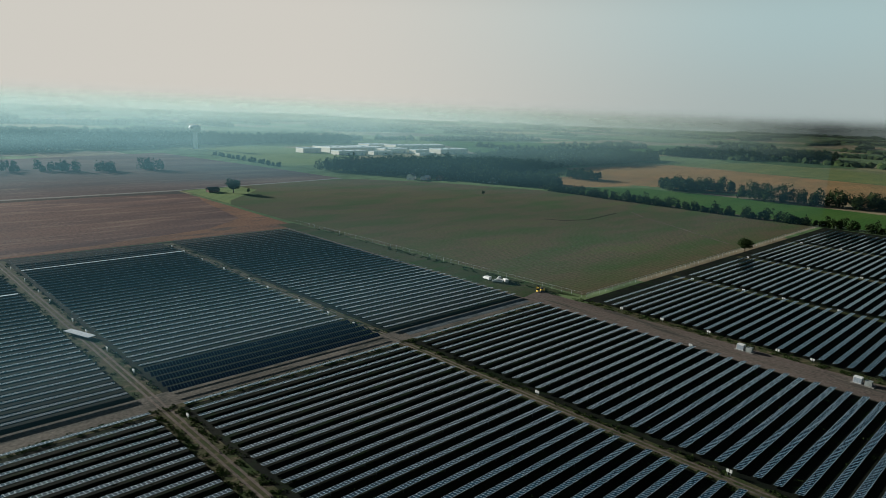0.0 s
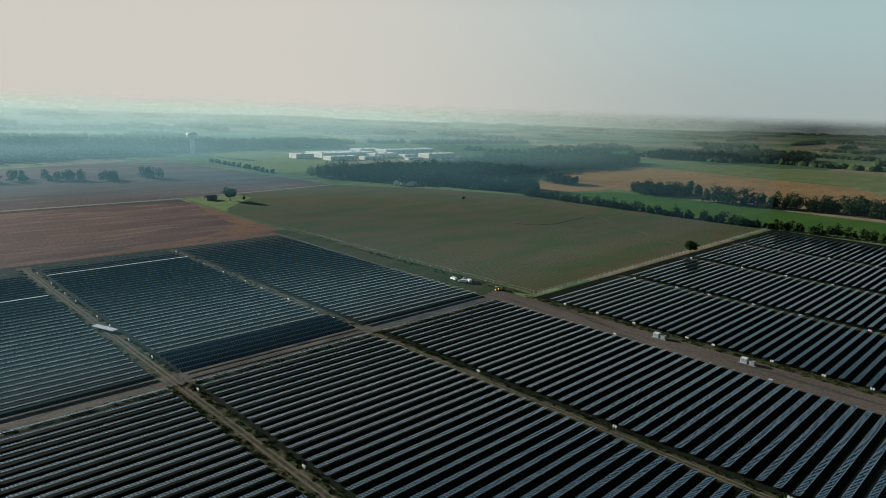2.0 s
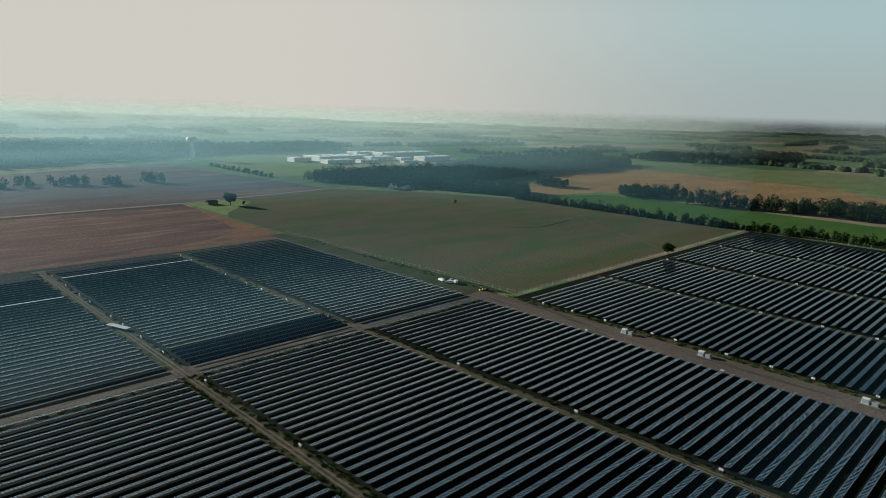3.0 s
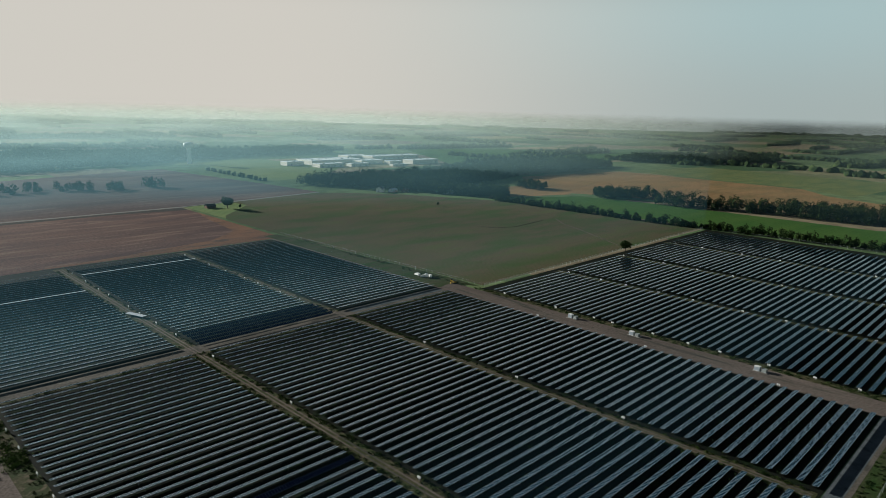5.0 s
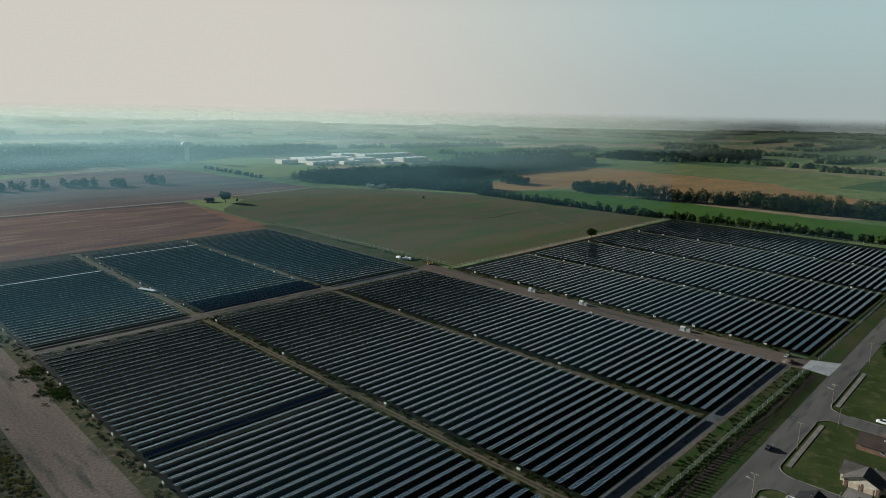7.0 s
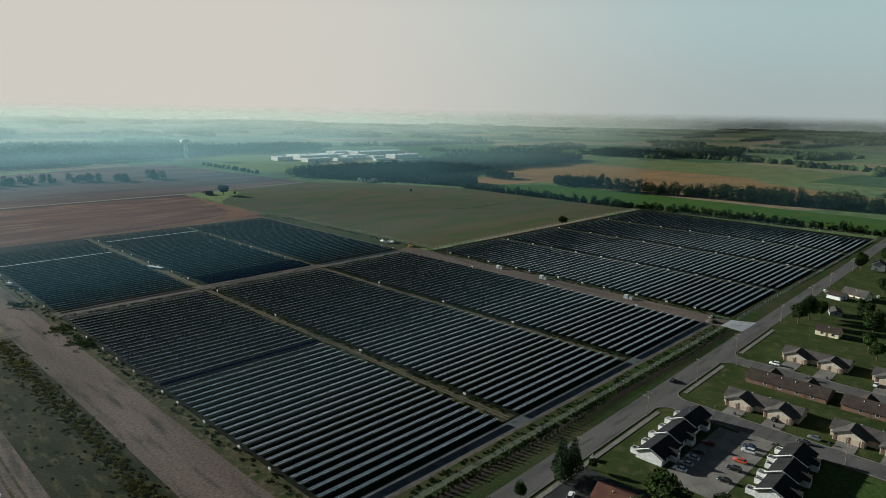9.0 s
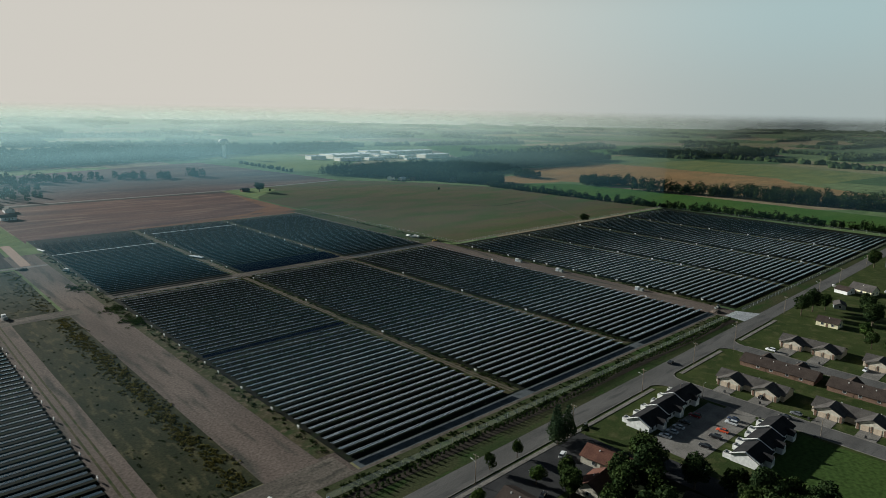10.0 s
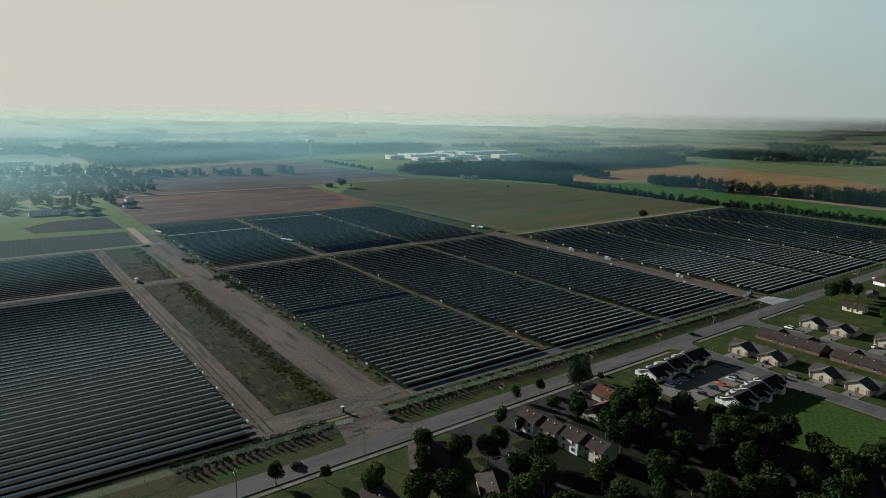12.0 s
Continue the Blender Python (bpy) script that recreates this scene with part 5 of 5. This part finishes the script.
for x, y in ((-44, -113), (113, -122), (125, -173), (121.8, -128), (189, -112)):
    p = thing("street_lamp", pose(x, y, 0), "slim wooden lamp pole beside street", "lamp", "street lamps")
    bm = bmesh.new()
    rod(bm, (0, 0, -0.1), (0, 0, 7.5), 0.11, 0.08, 8)
    part("pole", bm, M["wood"], p)
    bm = bmesh.new()
    rod(bm, (0, 0, 7.2), (1.2, 0, 7.5), 0.035, n=6)
    box(bm, 1.35, 0, 7.4, 0.5, 0.2, 0.12)
    part("lamp_arm", bm, M["steel"], p)


def wire(a, b, sag):
    a, b = Vector(a), Vector(b)
    cu = bpy.data.curves.new("cable", "CURVE")
    cu.dimensions = "3D"
    cu.bevel_depth = 0.022
    cu.bevel_resolution = 0
    sp = cu.splines.new("POLY")
    sp.points.add(8)
    for k in range(9):
        p = a.lerp(b, k / 8) - Vector((0, 0, sag * 4 * (k / 8) * (1 - k / 8)))
        sp.points[k].co = (*p, 1)
    cu.materials.append(M["steel"])
    tagged(new("cable", cu), "thin sagging service cable between poles", "cable", "service cables")


for u in (-1.0, -0.35, 0.35, 1.0):
    wire((-62, road_y(-62) - 5.6 + u, 10.5), (-44 + u * 0.2, -113, 7.3), 0.5)
    wire((-44 + u * 0.2, -113, 7.3), (-36 + u, -146, 5.0), 0.8)

sg = thing("gate_sign", pose(-39.5, -87.0, 0, 0, 0, 10), "pale blue site sign board with unreadable lines", "sign")
bm = bmesh.new()
box(bm, -1.3, 0, -0.1, 0.12, 0.12, 3.0)
box(bm, 1.3, 0, -0.1, 0.12, 0.12, 3.0)
part("sign_post", bm, M["wood"], sg)
bm = bmesh.new()
box(bm, 0, -0.1, 0.9, 2.9, 0.06, 1.9)
part("board", bm, paint("pale_blue_board", (0.45, 0.52, 0.58), 0.5), sg)
bm = bmesh.new()
for k in range(3):
    box(bm, 0, -0.15, 1.2 + 0.5 * k, 2.2 - 0.4 * (k % 2), 0.03, 0.16)
part("text_bar", bm, M["grey_box"], sg)
es = thing("entrance_sign", pose(64, -109, 0, 0, 0, 8), "white wooden entrance sign frame on lawn", "sign")
bm = bmesh.new()
for u in (-1.2, 1.2):
    box(bm, u, 0, -0.1, 0.2, 0.2, 1.7)
box(bm, 0, 0, 0.5, 2.3, 0.1, 0.9)
part("board", bm, M["white"], es)
pt = thing("portable_toilet", pose(-52, -75, 0, 0, 0, 20), "white portable toilet with dark door", "toilet")
bm = bmesh.new()
box(bm, 0, 0, 0, 1.2, 1.2, 2.1)
bmesh.ops.bevel(bm, geom=bm.edges[:], offset=0.06, segments=1)
part("cabin", bm, M["white"], pt)
bm = bmesh.new()
box(bm, 0, -0.63, 0.1, 0.8, 0.06, 1.8)
part("door", bm, M["black"], pt)
bm = bmesh.new()
box(bm, 0, 0, 2.1, 1.3, 1.3, 0.18)
part("roof", bm, M["white"], pt)

# ---- electrical cabinets ----
def inverter(x, y, turn=0):
    t = thing("inverter_station", pose(x, y, 0, 0, 0, turn) @ Matrix.Diagonal((0.85, 0.85, 0.85, 1)), "white inverter cabinet and grey transformer on concrete pad", "electrical cabinet", "inverter stations")
    bm = bmesh.new()
    box(bm, 0, 0, -0.05, 4.2, 8.6, 0.3)
    part("pad", bm, M["concrete"], t)
    bm = bmesh.new()
    box(bm, 0, 1.9, 0.25, 2.4, 3.2, 2.6)
    bmesh.ops.bevel(bm, geom=bm.edges[:], offset=0.08, segments=1)
    c = part("inverter_cabinet", bm, M["white"], t)
    bm = bmesh.new()
    for k in range(3):
        box(bm, -1.23, 0.9 + k * 1.0, 0.5, 0.06, 0.9, 2.1)
    part("cabinet_door", bm, M["alu"], c)
    bm = bmesh.new()
    box(bm, 0, -2.0, 0.25, 2.2, 2.6, 2.0)
    for k in range(7):
        box(bm, 1.25, -3.0 + k * 0.33, 0.5, 0.4, 0.08, 1.5)
    part("transformer", bm, M["grey_box"], t)


for x, y in ((258.5, 91), (258.0, 50), (257.5, -18), (-76.5, 179)):
    inverter(x, y)
bm = bmesh.new()
box(bm, -0.35, 0, -0.05, 0.1, 0.1, 1.1)
box(bm, 0.35, 0, -0.05, 0.1, 0.1, 1.1)
CB_POST = mesh_of("stand", bm, M["steel"])
bm = bmesh.new()
box(bm, 0, 0, 0.85, 0.62, 0.3, 0.75)
bmesh.ops.bevel(bm, geom=bm.edges[:], offset=0.04, segments=1)
CB_BOX = mesh_of("box", bm, M["white"])
for x, ys in ((266.6, range(-62, 165, 21)), (351.0, range(-50, 165, 26)), (441.0, range(-60, 165, 31)), (531.5, range(-44, 165, 34)), (-20.4, range(-40, 178, 22)), (-20.4, range(205, 345, 26)), (69.6, range(210, 400, 25)), (154.9, range(204, 400, 24)), (160.6, range(0, 175, 60)), (69.8, range(-40, 175, 70)), (244.2, range(-30, 175, 70)), (-86.8, range(-60, 160, 17)), (-86.8, range(186, 296, 22))):
    for yy in ys:
        t = thing("combiner_box", pose(x, yy + R.uniform(-5, 5), 0, 0, 0, 90), "small white combiner boxes on a steel stand", "electrical box", "combiner boxes")
        part("stand", CB_POST, None, t)
        for s in (-1, 1):
            part("box", CB_BOX, None, t).location = (s * 0.42, 0, 0)

# ---- vehicles ----
def hull(sections):
    """A body lofted through cross-sections: rows of x, half width, low z, high z, top half width."""
    bm = bmesh.new()
    rows_ = []
    for x, w, z0, z1, wt_ in sections:
        rows_.append([bm.verts.new(p) for p in ((x, -w, z0), (x, -w, (z0 + z1) / 2), (x, -wt_, z1), (x, wt_, z1), (x, w, (z0 + z1) / 2), (x, w, z0))])
    for a, b in zip(rows_, rows_[1:]):
        for k in range(6):
            bm.faces.new((a[k], a[(k + 1) % 6], b[(k + 1) % 6], b[k]))
    bm.faces.new(rows_[0])
    bm.faces.new(rows_[-1])
    return bm


CAR_BODY = [(-2.3, 0.72, 0.35, 0.75, 0.66), (-2.15, 0.86, 0.25, 0.92, 0.78), (-1.2, 0.90, 0.22, 0.98, 0.80), (0.9, 0.90, 0.22, 0.96, 0.80), (1.9, 0.86, 0.24, 0.82, 0.76), (2.3, 0.70, 0.35, 0.62, 0.6)]
CAR_CAB = [(-1.85, 0.74, 0.92, 1.0, 0.70), (-1.25, 0.74, 0.94, 1.42, 0.60), (0.2, 0.74, 0.94, 1.44, 0.60), (1.0, 0.74, 0.92, 0.98, 0.68)]
SUV_BODY = [(-2.35, 0.78, 0.4, 1.0, 0.74), (-2.2, 0.92, 0.3, 1.1, 0.84), (0.9, 0.94, 0.28, 1.1, 0.86), (2.0, 0.90, 0.3, 1.0, 0.8), (2.35, 0.75, 0.4, 0.8, 0.66)]
SUV_CAB = [(-2.25, 0.80, 1.06, 1.2, 0.76), (-2.0, 0.80, 1.08, 1.72, 0.66), (0.3, 0.80, 1.08, 1.74, 0.66), (1.15, 0.80, 1.06, 1.14, 0.74)]
WHEEL = []
bm = bmesh.new()
rod(bm, (0, -0.11, 0), (0, 0.11, 0), 0.33, n=14)
TYRE = mesh_of("wheel", bm, M["rubber"])
bm = bmesh.new()
rod(bm, (0, -0.12, 0), (0, 0.12, 0), 0.2, n=10)
RIM = mesh_of("rim", bm, M["steel"])
COL = {n: glassy("car_paint_" + n, c, 0.25, 0.5) for n, c in {"black": (0.012, 0.012, 0.014), "silver": (0.42, 0.43, 0.44), "white": (0.7, 0.7, 0.7), "red": (0.45, 0.07, 0.03), "maroon": (0.14, 0.02, 0.025), "navy": (0.02, 0.03, 0.06), "grey": (0.12, 0.125, 0.13)}.items()}
BUILT = {}


def car(x, y, turn, colour, suv=False):
    key = (colour, suv)
    if key in BUILT:
        return copy_thing(BUILT[key], pose(x, y, 0.06, 0, 0, turn))
    t = thing("car", pose(x, y, 0.06, 0, 0, turn), "%s %s parked on pavement" % (colour, "sport utility car" if suv else "sedan car"), "car", "parked cars")
    part("body", hull(SUV_BODY if suv else CAR_BODY), COL[colour], t)
    g = part("glazing", hull(SUV_CAB if suv else CAR_CAB), M["window"], t)
    bm_ = bmesh.new()
    box(bm_, -0.6 if not suv else -0.85, 0, 1.43 if not suv else 1.73, 1.5 if not suv else 2.3, 1.2 if not suv else 1.3, 0.05)
    part("roof_panel", bm_, COL[colour], g)
    for sx in (-1.4, 1.4):
        for sy in (-0.82, 0.82):
            w = part("wheel", TYRE, None, t)
            w.location = (sx, sy, 0.33)
            part("rim", RIM, None, w)
    bm_ = bmesh.new()
    for s in (-0.6, 0.6):
        box(bm_, 2.26 if not suv else 2.3, s, 0.55 if not suv else 0.72, 0.08, 0.3, 0.14)
    part("headlights", bm_, M["white"], t)
    BUILT[key] = t
    return t


for x, y, tr, c, s in ((79.5, -134, 96, "white", 0), (84.5, -134, 96, "silver", 0), (90, -133.8, 95, "silver", 0), (95.5, -133.5, 96, "black", 0), (104, -133.5, 95, "maroon", 1), (113, -145, 92, "navy", 0), (109, -146, 95, "silver", 1), (100, -146.5, 95, "red", 0), (93, -147, 95, "black", 1), (83.5, -147.5, 95, "black", 0),
                       (131, -158, 92, "black", 0), (143, -144, 180, "black", 0), (137.5, -160, 92, "grey", 0), (-84, -102.8, 4, "black", 0), (150, -98.6, 2, "black", 0), (39, -117, 20, "white", 1), (22, -118, 75, "grey", 0), (62, -140, 10, "white", 1), (64, -152, 20, "white", 0), (67, -155, 20, "silver", 0),
                       (206, -124, 92, "white", 1), (198, -142, 92, "black", 0), (213, -165, 180, "white", 0), (58, -176, 80, "black", 0), (66, -228, 70, "silver", 0), (-20, -141, 80, "white", 0), (14, -128, 20, "black", 0), (388, -132, 15, "white", 0), (-10, -180, 60, "silver", 0)):
    car(x, y, tr, c, bool(s))


def work_truck(x, y, turn, label, tank=False):
    t = thing("work_truck", pose(x, y, 0.06, 0, 0, turn) @ Matrix.Diagonal((0.78, 0.78, 0.78, 1)), label, "truck", "site vehicles")
    part("cab", hull([(1.3, 0.95, 0.5, 2.2, 0.85), (2.2, 0.98, 0.45, 2.3, 0.86), (2.9, 0.98, 0.45, 1.45, 0.9), (3.7, 0.9, 0.5, 1.3, 0.82)]), M["white"], t)
    bm_ = bmesh.new()
    if tank:
        rod(bm_, (-3.2, 0, 1.7), (1.0, 0, 1.7), 0.95, n=14)
        box(bm_, -1.1, 0, 0.55, 4.4, 1.2, 0.3)
    else:
        box(bm_, -1.2, 0, 0.75, 4.6, 2.1, 1.9)
        bmesh.ops.bevel(bm_, geom=bm_.edges[:], offset=0.07, segments=1)
    part("load_body", bm_, M["white"], t)
    bm_ = bmesh.new()
    box(bm_, 2.62, 0, 1.5, 0.5, 1.5, 0.6)
    part("windscreen", bm_, M["window"], t)
    for sx in (-2.3, 2.6):
        for sy in (-0.9, 0.9):
            w = part("wheel", TYRE, None, t)
            w.location = (sx, sy, 0.35)


for x, y, tr, tk in ((257.0, 227, 80, 0), (261.5, 222.5, 30, 1), (257.0, 219.5, 120, 0), (261.0, 217.5, 60, 0), (-22.5, 276, 120, 0)):
    work_truck(x, y, tr, "white work truck parked on dirt", bool(tk))
bm = bmesh.new()
for k in range(3):
    rod(bm, (-6, -0.5 + 0.5 * k, 0.8), (6, -0.5 + 0.5 * k, 0.8), 0.24, n=8)
box(bm, 0, 0, 0.3, 9, 1.8, 0.25)
solid("pipe_trailer", bm, M["white"], "long white pipe stack on low trailer", "trailer", pose(-20, 362, 0.0, 0, 0, 100))
bm = bmesh.new()
box(bm, 0, 0, 0.9, 3.2, 14.0, 0.25)
box(bm, 0, -4, -0.05, 0.3, 0.3, 0.95)
box(bm, 0, 4, -0.05, 0.3, 0.3, 0.95)
solid("panel_pallet", bm, M["pv_pale"], "pale stack of panels lying at row ends", "panel stack", pose(67, 262, 0, 0, 0, 20))


def loader(x, y, turn, mat, label):
    t = thing("loader", pose(x, y, 0, 0, 0, turn) @ Matrix.Diagonal((0.75, 0.75, 0.75, 1)), label, "machine", "site machines")
    bm_ = bmesh.new()
    box(bm_, -0.5, 0, 0.7, 3.0, 1.7, 1.2)
    bmesh.ops.bevel(bm_, geom=bm_.edges[:], offset=0.12, segments=1)
    part("body", bm_, mat, t)
    bm_ = bmesh.new()
    box(bm_, 0.1, 0, 1.9, 1.4, 1.4, 1.2)
    part("cabin", bm_, M["window"], t)
    bm_ = bmesh.new()
    for s in (-0.7, 0.7):
        rod(bm_, (0.6, s, 1.6), (3.0, s, 0.7), 0.12, n=6)
    box(bm_, 3.3, 0, 0.2, 0.7, 2.2, 0.8)
    part("bucket_arm", bm_, mat, t)
    for s in (-0.95, 0.95):
        bm_ = bmesh.new()
        box(bm_, -0.4, s, 0.0, 3.4, 0.4, 0.8)
        bmesh.ops.bevel(bm_, geom=bm_.edges[:], offset=0.2, segments=2)
        part("crawler_track", bm_, M["rubber"], t)


loader(264, 198, 20, M["amber"], "yellow crawler loader parked beside fence")
loader(262, 194, 150, M["amber"], "yellow crawler loader parked beside fence")
loader(259, -72, 170, M["grey_box"], "dark crawler loader near the gate")


def soil_heap(x, y, r, h, label):
    bm_ = bmesh.new()
    bmesh.ops.create_icosphere(bm_, subdivisions=3, radius=1.0)
    for v in bm_.verts:
        n = noise.noise(v.co * 2.1 + Vector((x, y, 0)))
        v.co = Vector((v.co.x * r * (1 + 0.3 * n), v.co.y * r * (1 + 0.3 * n), max(-0.05, v.co.z) * h * (1 + 0.25 * n)))
    solid("soil_heap", bm_, M["dirt"], label, "soil heap", pose(x, y, 0))


soil_heap(250, -75.5, 3.2, 1.6, "small heap of brown soil")
soil_heap(-45, 300, 3.5, 1.2, "dark heap of soil beside track")
bm = bmesh.new()
rod(bm, (0, 0, -0.05), (0, 0, 1.2), 0.08, n=8)
bmesh.ops.create_uvsphere(bm, u_segments=14, v_segments=8, radius=1.5, matrix=Matrix.Translation((0, 0, 1.8)) @ Matrix.Rotation(0.9, 4, "Y") @ Matrix.Diagonal((1, 1, 0.25, 1)))
solid("satellite_dish", bm, M["white"], "round white satellite dish on lawn", "satellite dish", pose(372, -104, 0))
BIN = []
bm = bmesh.new()
box(bm, 0, 0, 0.1, 0.6, 0.7, 0.9)
box(bm, 0, 0.02, 1.0, 0.66, 0.78, 0.1)
rod(bm, (-0.3, 0.3, 0.12), (0.3, 0.3, 0.12), 0.12, n=8)
BINMESH = mesh_of("wheeled_bin", bm, M["black"])
for x, y in ((121.5, -114), (121.3, -116), (121.6, -152), (121.2, -160), (121.8, -172), (136.5, -146), (136.4, -131), (136.6, -165), (136.4, -185), (205, -132), (205.2, -147), (190.8, -130)):
    solid("wheeled_bin", BINMESH, None, "black wheeled bin standing at the kerb", "bin", pose(x, y, 0, 0, 0, R.uniform(0, 360)), "kerbside bins")

# ---- rounded corners of the street mouths ----
def corner(name, x, y, r, sx, sy):
    pts = [(x, y)] + [(x + sx * r * (1 - math.cos(a)), y + sy * r * (1 - math.sin(a))) for a in [math.pi / 2 * k / 8 for k in range(9)]]
    sheet(name, pts, 0.075, M["asphalt"], "asphalt corner where street meets road", "road")
    bm_ = bmesh.new()
    for k in range(8):
        a0, a1 = math.pi / 2 * k / 8, math.pi / 2 * (k + 1) / 8
        p0 = (x + sx * r * (1 - math.cos(a0)), y + sy * r * (1 - math.sin(a0)))
        p1 = (x + sx * r * (1 - math.cos(a1)), y + sy * r * (1 - math.sin(a1)))
        box(bm_, (p0[0] + p1[0]) / 2, (p0[1] + p1[1]) / 2, 0.0, math.hypot(p1[0] - p0[0], p1[1] - p0[1]) + 0.05, 0.3, 0.175, math.atan2(p1[1] - p0[1], p1[0] - p0[0]))
    solid(name + "_kerb", bm_, M["concrete"], "curved concrete kerb at street corner", "kerb", kind="structure")


corner("corner_inner_west", 123.5, road_y(123.5) - 4.7, 7, -1, -1)
corner("corner_inner_east", 134.5, road_y(134.5) - 4.7, 7, 1, -1)
corner("corner_outer_west", 193, road_y(193) - 4.7, 7, -1, -1)
corner("corner_outer_east", 203, road_y(203) - 4.7, 7, 1, -1)

scrub("weeds_yellow", [(R.gauss(-54.0, 2.4), R.uniform(-62, 160), R.uniform(0.4, 1.0), 0.5) for _ in range(900)] + [(R.gauss(-55, 2.5), R.uniform(178, 298), R.uniform(0.5, 1.2), 0.5) for _ in range(120)], "yellowing tall weeds along meadow edge", "leaf_yellow", 0.28, 18)
scrub("weeds_meadow", strip(-76, -48, -62, 162, 160, 0.3, 0.8, 0.25) + strip(-78, -50, 177, 299, 120, 0.4, 1.2, 0.35), "low dark meadow weeds", "leaf", 0.24, 12)
rect("rut_west", -84.5, -76, -83.6, 300, 0.082, M["weeds"], "darker tyre rut in dirt track", "track")
rect("rut_east", -81.6, -76, -80.8, 300, 0.082, M["weeds"], "darker tyre rut in dirt track", "track")
for nm, xx in (("rut_main_a", 250.2), ("rut_main_b", 252.4), ("rut_main_c", 256.5)):
    rect(nm, xx, -80, xx + 0.7, 410, 0.062, M["dirt_x"], "pale tyre rut along the dirt road", "track")
for nm, xx in (("rut_inner", 66.0), ("rut_inner_b", 67.9), ("rut_outer", 156.8), ("rut_outer_b", 158.6)):
    rect(nm, xx, -69, xx + 0.8, 406, 0.058, M["dirt"], "bare dirt rut in the weedy path", "path")


def trail(name, pts, width, material, label):
    """A narrow worn line across the crop."""
    left, right = [], []
    for k, (x, y) in enumerate(pts):
        a, b = pts[max(0, k - 1)], pts[min(len(pts) - 1, k + 1)]
        d = math.hypot(b[0] - a[0], b[1] - a[1])
        nx, ny = -(b[1] - a[1]) / d * width / 2, (b[0] - a[0]) / d * width / 2
        left.append((x + nx, y + ny))
        right.append((x - nx, y - ny))
    sheet(name, left + right[::-1], 0.06, M[material], label, "track")


trail("trail_dark", [(453, 337), (461, 322), (484, 314), (541, 321)], 2.0, "shade_and_furrow", "dark wet furrow curving through the crop")
trail("trail_pale", [(564, 319), (540, 291), (522, 255), (483, 191)], 1.6, "dirt", "pale worn trail through the crop")
